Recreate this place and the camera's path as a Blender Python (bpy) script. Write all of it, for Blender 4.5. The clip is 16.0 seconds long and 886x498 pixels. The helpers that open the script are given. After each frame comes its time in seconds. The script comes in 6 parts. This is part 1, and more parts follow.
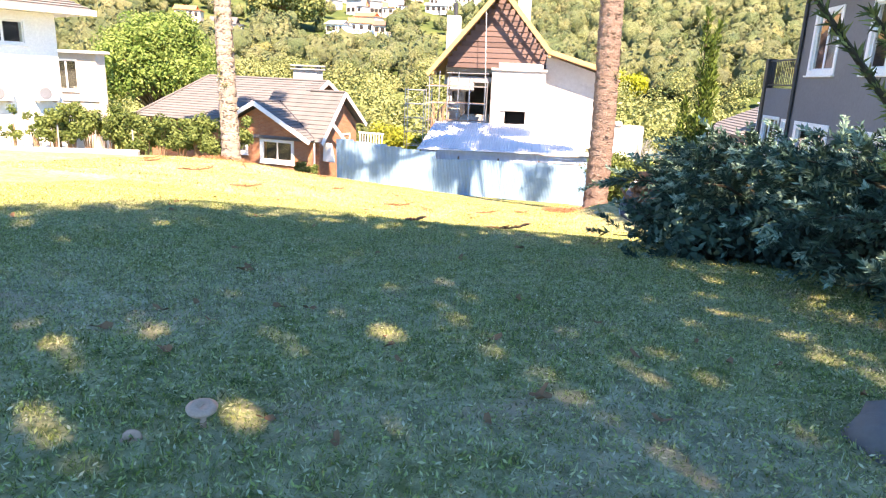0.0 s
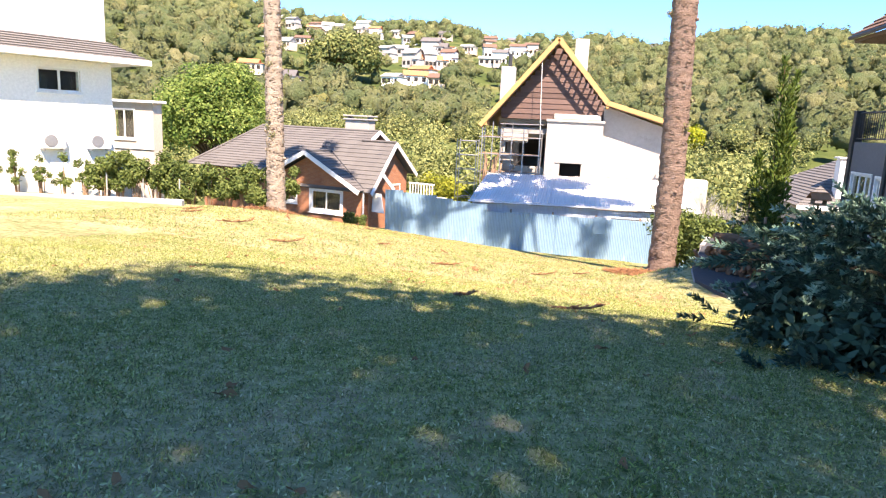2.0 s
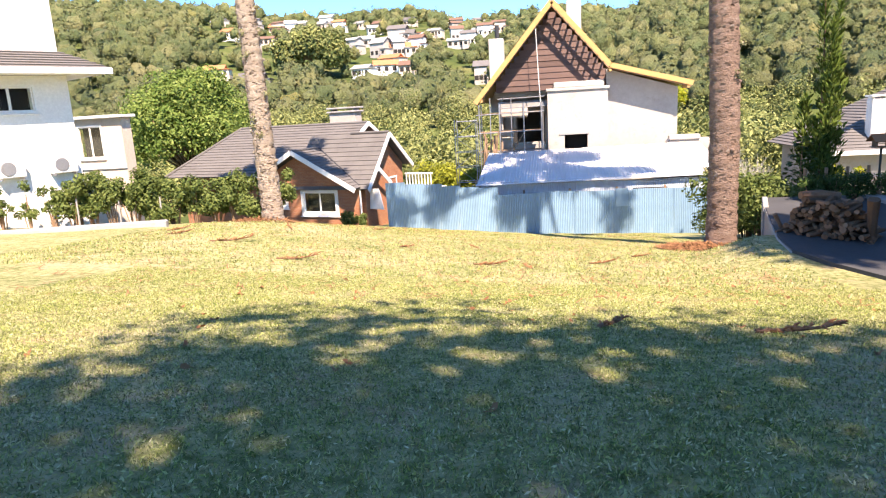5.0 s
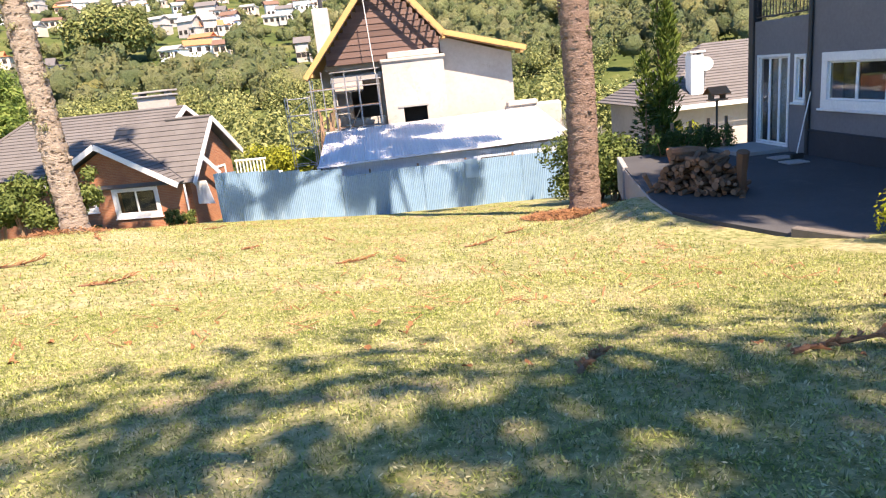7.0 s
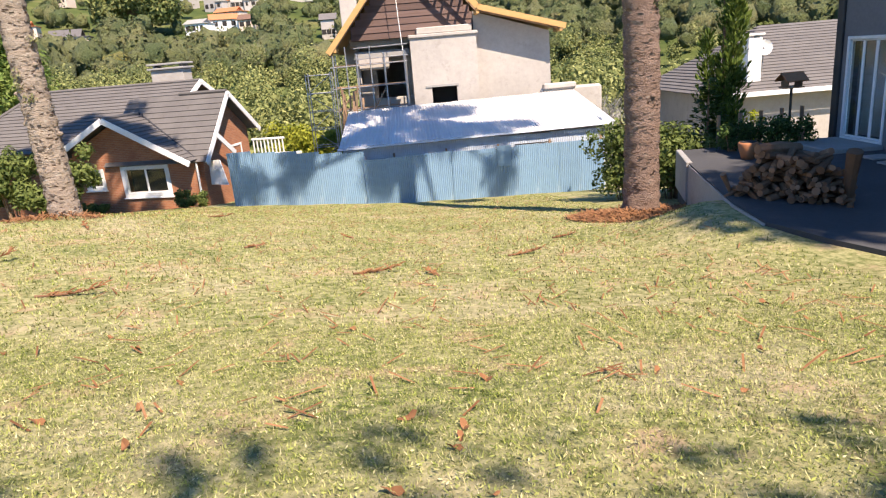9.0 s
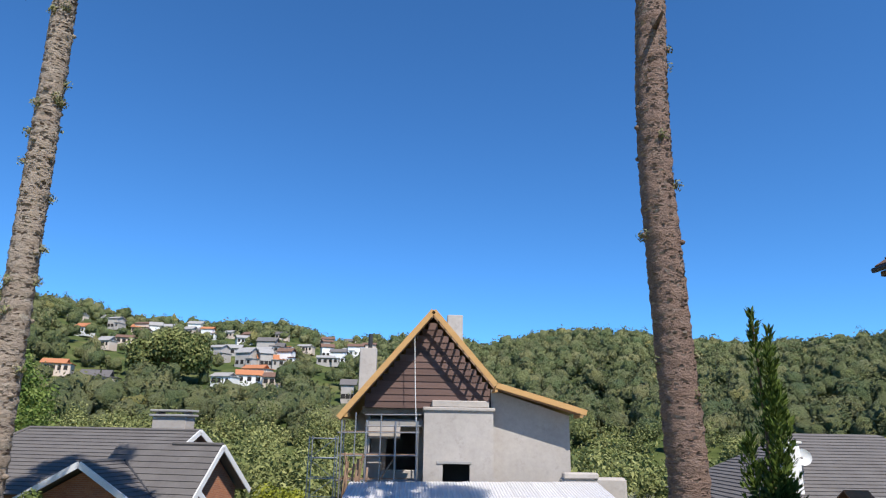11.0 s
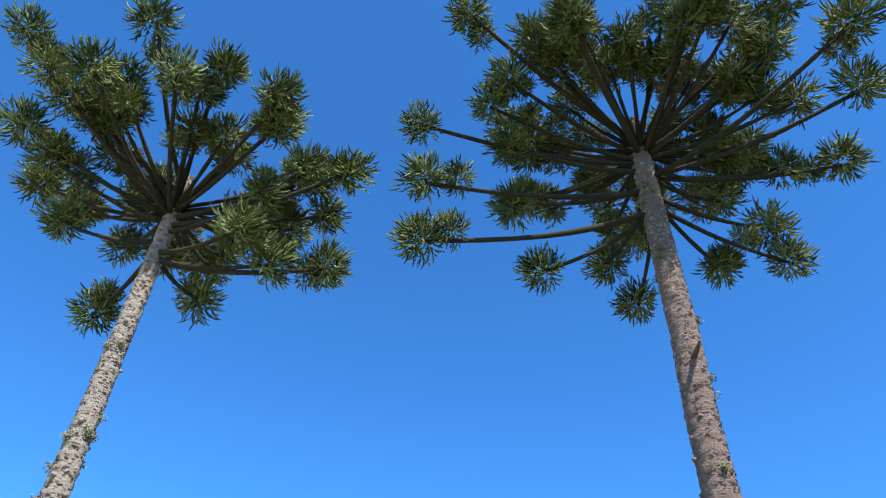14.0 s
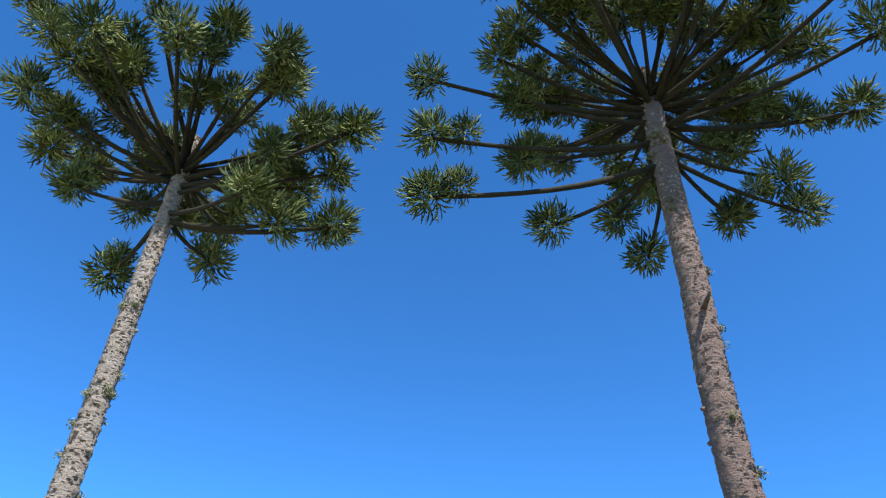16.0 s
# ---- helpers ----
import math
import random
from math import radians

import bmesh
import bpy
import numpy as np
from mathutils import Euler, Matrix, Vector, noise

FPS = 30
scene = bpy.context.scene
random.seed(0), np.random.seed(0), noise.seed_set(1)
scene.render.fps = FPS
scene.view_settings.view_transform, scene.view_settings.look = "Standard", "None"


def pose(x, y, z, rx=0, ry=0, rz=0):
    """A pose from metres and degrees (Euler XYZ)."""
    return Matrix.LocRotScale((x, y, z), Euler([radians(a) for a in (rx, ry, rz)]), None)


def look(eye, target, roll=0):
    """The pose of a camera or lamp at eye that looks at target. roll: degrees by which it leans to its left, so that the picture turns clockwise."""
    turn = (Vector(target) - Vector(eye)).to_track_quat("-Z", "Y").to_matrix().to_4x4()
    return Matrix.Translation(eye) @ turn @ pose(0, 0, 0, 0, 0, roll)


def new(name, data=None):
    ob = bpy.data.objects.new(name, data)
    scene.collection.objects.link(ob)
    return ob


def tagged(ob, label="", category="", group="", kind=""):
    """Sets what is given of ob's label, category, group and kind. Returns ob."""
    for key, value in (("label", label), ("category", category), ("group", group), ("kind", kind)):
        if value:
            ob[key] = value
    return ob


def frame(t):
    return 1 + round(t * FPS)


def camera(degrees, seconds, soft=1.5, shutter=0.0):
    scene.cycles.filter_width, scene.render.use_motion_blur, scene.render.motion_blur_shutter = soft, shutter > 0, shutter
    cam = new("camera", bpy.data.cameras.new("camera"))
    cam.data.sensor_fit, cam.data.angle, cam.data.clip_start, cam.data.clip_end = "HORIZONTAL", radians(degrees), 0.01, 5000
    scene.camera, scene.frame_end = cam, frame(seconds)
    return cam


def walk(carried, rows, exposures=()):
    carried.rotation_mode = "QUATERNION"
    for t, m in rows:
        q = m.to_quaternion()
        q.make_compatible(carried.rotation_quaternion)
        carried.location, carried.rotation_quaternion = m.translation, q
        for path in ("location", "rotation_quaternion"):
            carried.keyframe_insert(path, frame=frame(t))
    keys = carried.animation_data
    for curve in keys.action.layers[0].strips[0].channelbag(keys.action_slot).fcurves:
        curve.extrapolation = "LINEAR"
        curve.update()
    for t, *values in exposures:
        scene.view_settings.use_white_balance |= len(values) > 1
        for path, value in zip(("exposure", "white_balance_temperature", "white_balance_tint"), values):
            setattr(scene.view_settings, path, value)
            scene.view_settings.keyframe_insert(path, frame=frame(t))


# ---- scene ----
cam = camera(67.9, 16.0, 1.2)

PATH = [
    (0, (2.48, -1.93, 2.052), (2.265, -0.008, 1.544), 2.5),
    (0.5, (2.544, -1.589, 2.041), (2.199, 0.325, 1.576), 1.9),
    (1, (2.54, -1.189, 2.054), (2.166, 0.728, 1.624), 2.4),
    (1.5, (2.403, -0.795, 2.048), (2.03, 1.128, 1.647), 2.9),
    (2, (2.215, -0.45, 2.049), (1.842, 1.48, 1.677), 2.8),
    (2.5, (1.963, -0.041, 2.039), (1.573, 1.889, 1.688), 1.6),
    (3, (1.671, 0.344, 1.97), (1.282, 2.275, 1.623), 0.2),
    (3.2, (1.564, 0.503, 1.969), (1.172, 2.433, 1.618), -0.5),
    (5.3, (0.469, 2.166, 1.799), (0.166, 4.096, 1.368), -4.3),
    (5.5, (0.388, 2.342, 1.793), (0.13, 4.274, 1.345), -4.7),
    (6, (0.219, 2.82, 1.753), (0.175, 4.763, 1.28), -4.7),
    (6.5, (0.136, 3.311, 1.698), (0.22, 5.247, 1.202), -6.1),
    (7, (0.06, 3.85, 1.691), (0.195, 5.778, 1.176), -6.2),
    (7.5, (-0.035, 4.365, 1.656), (0.101, 6.286, 1.118), -6.2),
    (8, (-0.067, 4.895, 1.596), (0.009, 6.807, 1.015), -5.9),
    (8.2, (-0.072, 5.109, 1.59), (-0.009, 7.019, 0.998), -5.7),
    (10.3, (-0.038, 7.252, 1.554), (0.093, 9.248, 1.539), -3.2),
    (10.5, (-0.035, 7.407, 1.558), (0.091, 9.394, 1.743), -2.7),
    (11, (-0.013, 7.713, 1.588), (0.057, 9.639, 2.121), 1.0),
    (11.5, (-0.063, 7.834, 1.615), (-0.036, 9.7, 2.334), 3.9),
    (12, (-0.139, 7.89, 1.628), (-0.124, 9.672, 2.536), 5.2),
    (12.5, (-0.215, 7.965, 1.632), (-0.212, 9.637, 2.729), 5.3),
    (13, (-0.264, 8.058, 1.642), (-0.274, 9.63, 2.879), 5.0),
    (13.5, (-0.296, 8.148, 1.658), (-0.313, 9.641, 2.989), 3.6),
    (14, (-0.313, 8.188, 1.669), (-0.347, 9.622, 3.063), 2.4),
    (14.5, (-0.311, 8.181, 1.676), (-0.355, 9.586, 3.098), 1.8),
    (15, (-0.292, 8.161, 1.676), (-0.345, 9.556, 3.109), 1.9),
    (15.5, (-0.263, 8.179, 1.671), (-0.323, 9.583, 3.093), 2.1),
    (16, (-0.222, 8.221, 1.662), (-0.291, 9.742, 2.958), 2.2),
]
EXPOSURES = [(0, 2.36, 8300, 24), (0.6, 2.0, 8300, 23), (1.5, 1.86, 8000, 22), (2.5, 1.70, 7700, 21), (5.5, 1.60, 7900, 21), (8.2, 1.32, 8000, 20), (9.3, 0.88, 7300, 17), (10.3, 0.38, 6800, 14),
             (11.5, 0.34, 6100, 10), (12.5, 0.46, 5850, 8), (13.3, 0.82, 5850, 8), (14, 0.98, 5900, 8), (15.5, 0.98, 5900, 8), (16, 0.80, 5850, 8)]
walk(cam, [(t, look(eye, target, roll)) for t, eye, target, roll in PATH], EXPOSURES)

# ---- light ----
SUN_TO = Vector((math.sin(radians(26)), -math.cos(radians(26)), 0))
SUN_UP = radians(52)
world = bpy.data.worlds.new("sky")
scene.world = world
world.use_nodes = True
wn = world.node_tree
sky = wn.nodes.new("ShaderNodeTexSky")
sky.sky_type = "NISHITA"
sky.sun_disc = False
sky.sun_elevation = SUN_UP
sky.sun_rotation = math.atan2(SUN_TO.x, SUN_TO.y)
sky.altitude = 2500
sky.air_density, sky.dust_density, sky.ozone_density = 1.0, 0.0, 6.0
deep = wn.nodes.new("ShaderNodeMix")
deep.data_type, deep.blend_type = "RGBA", "MULTIPLY"
deep.inputs[0].default_value = 1.0
deep.inputs[7].default_value = (0.54, 1.0, 1.25, 1)
wn.links.new(sky.outputs[0], deep.inputs[6])
wn.links.new(deep.outputs[2], wn.nodes["Background"].inputs[0])
wn.nodes["Background"].inputs[1].default_value = 0.125
sun_data = bpy.data.lights.new("sun", "SUN")
sun_data.energy, sun_data.angle, sun_data.color = 5.0, radians(0.53), (1.0, 0.935, 0.84)
sun = new("sun", sun_data)
sun_dir = SUN_TO * math.cos(SUN_UP) + Vector((0, 0, math.sin(SUN_UP)))
sun.matrix_basis = look(sun_dir * 60, (0, 0, 0))


# ---- mesh helpers ----
class Geo:
    """Vertices and faces of one part."""

    def __init__(self):
        self.v, self.f = [], []

    def add(self, verts, faces):
        n = len(self.v)
        self.v += [tuple(p) for p in verts]
        self.f += [tuple(n + i for i in face) for face in faces]
        return self

    def box(self, x0, x1, y0, y1, z0, z1, b=0.012, m=None):
        """A box with chamfered edges."""
        c = [(x0 + x1) / 2, (y0 + y1) / 2, (z0 + z1) / 2]
        h = [abs(x1 - x0) / 2, abs(y1 - y0) / 2, abs(z1 - z0) / 2]
        b = min(b, min(h) * 0.45)
        verts, at = [], {}
        for sx in (-1, 1):
            for sy in (-1, 1):
                for sz in (-1, 1):
                    s = (sx, sy, sz)
                    for ax in range(3):
                        at[s, ax] = len(verts)
                        p = [c[k] + s[k] * (h[k] - (0 if k == ax else b)) for k in range(3)]
                        verts.append(m @ Vector(p) if m else p)
        faces = []
        for ax in range(3):
            u, w = (ax + 1) % 3, (ax + 2) % 3
            for s in (-1, 1):
                loop = []
                for a, d in ((-1, -1), (1, -1), (1, 1), (-1, 1)):
                    k = [0, 0, 0]
                    k[ax], k[u], k[w] = s, a, d
                    loop.append(at[tuple(k), ax])
                faces.append(loop if s > 0 else loop[::-1])
            for a in (-1, 1):
                for d in (-1, 1):
                    lo, hi = [0, 0, 0], [0, 0, 0]
                    lo[ax], hi[ax] = -1, 1
                    lo[u] = hi[u] = a
                    lo[w] = hi[w] = d
                    loop = [at[tuple(lo), u], at[tuple(hi), u], at[tuple(hi), w], at[tuple(lo), w]]
                    faces.append(loop if a * d < 0 else loop[::-1])
        for s in {k for k, _ in at}:
            loop = [at[s, 0], at[s, 1], at[s, 2]]
            faces.append(loop if s[0] * s[1] * s[2] > 0 else loop[::-1])
        return self.add(verts, faces)

    def tube(self, pts, radii, sides=8, cap=True):
        """A round bar along points."""
        pts = [Vector(p) for p in pts]
        n = len(pts)
        verts, faces = [], []
        side = None
        for i, p in enumerate(pts):
            d = (pts[min(i + 1, n - 1)] - pts[max(i - 1, 0)]).normalized()
            if side is None:
                side = d.orthogonal().normalized()
            side = (side - d * side.dot(d)).normalized()
            up = d.cross(side)
            for k in range(sides):
                a = 2 * math.pi * k / sides
                verts.append(p + (side * math.cos(a) + up * math.sin(a)) * radii[i])
        for i in range(n - 1):
            for k in range(sides):
                q = (k + 1) % sides
                faces.append((i * sides + k, i * sides + q, (i + 1) * sides + q, (i + 1) * sides + k))
        if cap:
            faces.append(tuple(range(sides))[::-1])
            faces.append(tuple((n - 1) * sides + k for k in range(sides)))
        return self.add(verts, faces)

    def bar(self, a, b, w, h, up=(0, 0, 1)):
        """A straight square bar from a to b."""
        a, b = Vector(a), Vector(b)
        d = b - a
        z = d.normalized()
        y = Vector(up)
        y = (y - z * y.dot(z)).normalized()
        x = y.cross(z)
        m = Matrix((x, y, z)).transposed().to_4x4()
        m.translation = (a + b) / 2
        return self.box(-w / 2, w / 2, -h / 2, h / 2, -d.length / 2, d.length / 2, min(w, h) * 0.1, m)

    def slab(self, loop, thick, n=None):
        """A flat polygon, thick metres deep against its normal."""
        pts = [Vector(p) for p in loop]
        n = Vector(n).normalized() if n else (pts[1] - pts[0]).cross(pts[2] - pts[0]).normalized()
        k = len(pts)
        verts = pts + [p - n * thick for p in pts]
        faces = [tuple(range(k)), tuple(range(k, 2 * k))[::-1]]
        faces += [(i, i + k, (i + 1) % k + k, (i + 1) % k) for i in range(k)]
        return self.add(verts, faces)

    def data(self, name):
        me = bpy.data.meshes.new(name)
        me.from_pydata([tuple(p) for p in self.v], [], self.f)
        me.update()
        return me


def thing(name, at, label, category, group="", kind=""):
    ob = new(name)
    ob.matrix_basis = Matrix.Translation(at)
    ob.empty_display_size = 0.2
    return tagged(ob, label, category, group, kind)


def part(name, geo, material, parent=None, label="", smooth=False):
    """One mesh object, in world metres, under its thing."""
    me = geo.data(name) if isinstance(geo, Geo) else geo
    if not me.materials:
        me.materials.append(material)
    if smooth:
        me.polygons.foreach_set("use_smooth", [True] * len(me.polygons))
    ob = new(name, me)
    if parent:
        ob.parent = parent
        ob.matrix_parent_inverse = parent.matrix_basis.inverted() if parent.type == "EMPTY" else Matrix()
    return tagged(ob, label)


def whole(name, geo, material, label, category="", kind="", group="", smooth=False):
    return tagged(part(name, geo, material, None, "", smooth), label, category, group, kind)


def piece(name, me, parent, m):
    """One of many alike pieces that share a mesh."""
    ob = new(name, me)
    ob.parent = parent
    ob.matrix_parent_inverse = parent.matrix_basis.inverted() if parent.type == "EMPTY" else Matrix()
    ob.matrix_basis = m
    return ob


def poly_mesh(name, quads, material, smooth=False):
    """A mesh from an array of separate polygons (n, corners, 3)."""
    n, k, _ = quads.shape
    me = bpy.data.meshes.new(name)
    me.vertices.add(n * k)
    me.vertices.foreach_set("co", quads.astype(np.float32).ravel())
    me.loops.add(n * k)
    me.loops.foreach_set("vertex_index", np.arange(n * k, dtype=np.int32))
    me.polygons.add(n)
    me.polygons.foreach_set("loop_start", np.arange(0, n * k, k, dtype=np.int32))
    me.polygons.foreach_set("use_smooth", np.full(n, smooth))
    me.update(calc_edges=True)
    me.materials.append(material)
    return me


def tri_mesh(name, verts, faces, material, smooth=True):
    me = bpy.data.meshes.new(name)
    me.vertices.add(len(verts))
    me.vertices.foreach_set("co", np.asarray(verts, np.float32).ravel())
    faces = np.asarray(faces, np.int32)
    n, k = faces.shape
    me.loops.add(n * k)
    me.loops.foreach_set("vertex_index", faces.ravel())
    me.polygons.add(n)
    me.polygons.foreach_set("loop_start", np.arange(0, n * k, k, dtype=np.int32))
    me.polygons.foreach_set("use_smooth", np.full(n, smooth))
    me.update(calc_edges=True)
    me.materials.append(material)
    return me


def unit(rng, n):
    d = rng.normal(size=(n, 3))
    return d / np.linalg.norm(d, axis=1, keepdims=True)


def leaf_quads(rng, centres, radii, n, size, inner=0.55, flat=0.0):
    """n small leaf polygons in the outer part of some rounded clumps."""
    centres, radii = np.asarray(centres, float), np.asarray(radii, float)
    pick = rng.choice(len(centres), n, p=(radii ** 2) / (radii ** 2).sum())
    way = unit(rng, n)
    r = radii[pick] * (inner + (1.08 - inner) * rng.random(n) ** 0.6)
    p = centres[pick] + way * r[:, None]
    nor = way + unit(rng, n) * 0.9 + np.array([0, 0, flat])
    nor /= np.linalg.norm(nor, axis=1, keepdims=True)
    a = np.cross(nor, unit(rng, n))
    a /= np.linalg.norm(a, axis=1, keepdims=True) + 1e-9
    b = np.cross(nor, a)
    s = size * (0.6 + 0.8 * rng.random(n))[:, None]
    return np.stack([p - a * s, p - b * s * 0.5, p + a * s, p + b * s * 0.5], 1)


# ---- materials ----
def nodes_of(name):
    m = bpy.data.materials.new(name)
    m.use_nodes = True
    nt = m.node_tree
    return m, nt, nt.nodes["Principled BSDF"]


def noise_at(nt, vec, scale, detail=4.0, rough=0.6):
    n = nt.nodes.new("ShaderNodeTexNoise")
    n.inputs["Scale"].default_value = scale
    n.inputs["Detail"].default_value = detail
    n.inputs["Roughness"].default_value = rough
    nt.links.new(vec, n.inputs["Vector"])
    return n.outputs["Fac"]


def ramp(nt, fac, stops):
    r = nt.nodes.new("ShaderNodeValToRGB")
    e = r.color_ramp.elements
    while len(e) < len(stops):
        e.new(0.5)
    for el, (pos, col) in zip(e, stops):
        el.position, el.color = pos, (*col, 1) if len(col) == 3 else col
    nt.links.new(fac, r.inputs["Fac"])
    return r.outputs["Color"]


def blend(nt, a, b, fac, mode="MIX"):
    m = nt.nodes.new("ShaderNodeMix")
    m.data_type, m.blend_type = "RGBA", mode
    for value, sock in ((a, m.inputs[6]), (b, m.inputs[7]), (fac, m.inputs[0])):
        if isinstance(value, (int, float)):
            sock.default_value = value
        elif isinstance(value, tuple):
            sock.default_value = (*value, 1)
        else:
            nt.links.new(value, sock)
    return m.outputs[2]


def bump(nt, bsdf, height, strength, distance):
    b = nt.nodes.new("ShaderNodeBump")
    b.inputs["Strength"].default_value = strength
    b.inputs["Distance"].default_value = distance
    nt.links.new(height, b.inputs["Height"])
    nt.links.new(b.outputs[0], bsdf.inputs["Normal"])


def coords(nt, stretch=(1, 1, 1)):
    tc = nt.nodes.new("ShaderNodeTexCoord")
    mp = nt.nodes.new("ShaderNodeMapping")
    mp.inputs["Scale"].default_value = stretch
    nt.links.new(tc.outputs["Object"], mp.inputs["Vector"])
    return mp.outputs[0]


def plain(name, col, col2, big=0.6, fine=14.0, rough=0.85, relief=0.3, depth=0.01, stain=None, stretch=(1, 1, 1), metal=0.0, vary=0.0, mix=0.35):
    """A surface of two tones with fine grain, broad stains and relief."""
    m, nt, bsdf = nodes_of(name)
    v = coords(nt, stretch)
    grain, broad = noise_at(nt, v, fine, 6, 0.7), noise_at(nt, v, big, 5, 0.6)
    c = blend(nt, col, col2, ramp(nt, broad, [(0.3, (0, 0, 0)), (0.7, (1, 1, 1))]))
    c = blend(nt, c, ramp(nt, grain, [(0.25, tuple(x * 0.55 for x in col)), (0.75, tuple(min(1, x * 1.25) for x in col))]), mix)
    if stain:
        c = blend(nt, c, stain, ramp(nt, noise_at(nt, v, big * 2.3, 8, 0.75), [(0.56, (0, 0, 0)), (0.72, (0.8, 0.8, 0.8))]))
    if vary:
        oi = nt.nodes.new("ShaderNodeObjectInfo")
        c = blend(nt, c, ramp(nt, oi.outputs["Random"], [(0, (1 - vary,) * 3), (1, (1 + vary,) * 3)]), 1.0, "MULTIPLY")
    nt.links.new(c, bsdf.inputs["Base Color"])
    bsdf.inputs["Roughness"].default_value = rough
    bsdf.inputs["Metallic"].default_value = metal
    bsdf.inputs["Specular IOR Level"].default_value = 0.2 if rough > 0.75 else 0.5
    bump(nt, bsdf, grain, relief, depth)
    return m


def leafy(name, dark, mid, light, scale=3.0, rough=0.6, through_light=0.25):
    """Foliage: tone by leaf and by patch, a little light coming through."""
    m, nt, bsdf = nodes_of(name)
    v = coords(nt)
    geo = nt.nodes.new("ShaderNodeNewGeometry")
    c = ramp(nt, geo.outputs["Random Per Island"], [(0.0, dark), (0.5, mid), (1.0, light)])
    c = blend(nt, c, ramp(nt, noise_at(nt, v, scale, 3), [(0.35, dark), (0.7, light)]), 0.4)
    nt.links.new(c, bsdf.inputs["Base Color"])
    bsdf.inputs["Roughness"].default_value = rough
    bsdf.inputs["Specular IOR Level"].default_value = 0.15
    tr = nt.nodes.new("ShaderNodeBsdfTranslucent")
    nt.links.new(c, tr.inputs["Color"])
    mx = nt.nodes.new("ShaderNodeMixShader")
    mx.inputs[0].default_value = through_light
    nt.links.new(bsdf.outputs[0], mx.inputs[1])
    nt.links.new(tr.outputs[0], mx.inputs[2])
    nt.links.new(mx.outputs[0], nt.nodes["Material Output"].inputs["Surface"])
    return m


def lawn_colour(nt, v):
    """Green turf with dry straw patches and bare brown spots."""
    patch = noise_at(nt, v, 0.55, 6, 0.65)
    fine = noise_at(nt, v, 9.0, 5, 0.7)
    c = ramp(nt, patch, [(0.34, (0.13, 0.165, 0.045)), (0.50, (0.26, 0.265, 0.10)), (0.64, (0.40, 0.345, 0.21))])
    c = blend(nt, c, ramp(nt, fine, [(0.37, (0.022, 0.042, 0.008)), (0.63, (0.48, 0.42, 0.25))]), 0.5)
    bare = ramp(nt, noise_at(nt, v, 1.3, 8, 0.75), [(0.54, (0, 0, 0)), (0.66, (0.8, 0.8, 0.8))])
    return blend(nt, c, (0.42, 0.29, 0.19), bare)


def ground_material():
    m, nt, bsdf = nodes_of("turf_and_soil")
    v = coords(nt)
    lawn = lawn_colour(nt, v)
    wild = ramp(nt, noise_at(nt, v, 0.05, 8, 0.7), [(0.35, (0.035, 0.06, 0.018)), (0.55, (0.09, 0.11, 0.035)), (0.75, (0.20, 0.17, 0.08))])
    sep = nt.nodes.new("ShaderNodeSeparateXYZ")
    nt.links.new(v, sep.inputs[0])
    mr = nt.nodes.new("ShaderNodeMapRange")
    mr.inputs[1].default_value, mr.inputs[2].default_value = 34, 40
    nt.links.new(sep.outputs[1], mr.inputs[0])
    c = blend(nt, lawn, wild, mr.outputs[0])
    nt.links.new(c, bsdf.inputs["Base Color"])
    bsdf.inputs["Roughness"].default_value = 0.95
    bsdf.inputs["Specular IOR Level"].default_value = 0.08
    bump(nt, bsdf, noise_at(nt, v, 30, 6, 0.75), 0.6, 0.02)
    return m


def grass_material():
    m, nt, bsdf = nodes_of("grass_blades")
    v = coords(nt)
    geo = nt.nodes.new("ShaderNodeNewGeometry")
    own = ramp(nt, geo.outputs["Random Per Island"], [(0.0, (0.012, 0.028, 0.006)), (0.35, (0.088, 0.14, 0.016)), (0.66, (0.32, 0.375, 0.070)), (0.9, (0.51, 0.48, 0.22)), (1.0, (0.68, 0.60, 0.38))])
    c = blend(nt, own, lawn_colour(nt, v), 0.38)
    nt.links.new(c, bsdf.inputs["Base Color"])
    bsdf.inputs["Roughness"].default_value = 0.85
    bsdf.inputs["Specular IOR Level"].default_value = 0.08
    return m


GROUND = ground_material()
GRASS = grass_material()
BARK = plain("araucaria_bark", (0.21, 0.142, 0.112), (0.285, 0.21, 0.17), 1.3, 11, 0.95, 1.0, 0.06, stain=(0.33, 0.28, 0.235), stretch=(1, 1, 2.2), mix=0.65)
PALE_BARK = plain("pale_lichened_bark", (0.30, 0.235, 0.185), (0.42, 0.37, 0.30), 1.6, 9, 0.95, 1.0, 0.06, stain=(0.46, 0.45, 0.38), stretch=(1, 1, 2.2), mix=0.6)
FLAKE = leafy("bark_flakes", (0.09, 0.055, 0.04), (0.26, 0.18, 0.14), (0.50, 0.42, 0.35), 5, 0.95, 0.0)
# Base tone darkened for the shade inside crowns; the stain is moss.
BRANCH = plain("mossy_shade_branch", (0.034, 0.028, 0.018), (0.058, 0.048, 0.028), 3, 20, 0.95, 0.8, 0.03, stain=(0.11, 0.115, 0.04))
NEEDLE = leafy("araucaria_needles", (0.009, 0.019, 0.006), (0.055, 0.080, 0.020), (0.31, 0.33, 0.11), 1.2, 0.75, 0.04)
LEAF = leafy("broad_leaves", (0.03, 0.07, 0.012), (0.07, 0.13, 0.025), (0.16, 0.22, 0.05), 0.9)
GARDEN_LEAF = leafy("garden_tree_leaves", (0.06, 0.12, 0.022), (0.16, 0.25, 0.055), (0.36, 0.42, 0.13), 0.7, 0.8, 0.4)
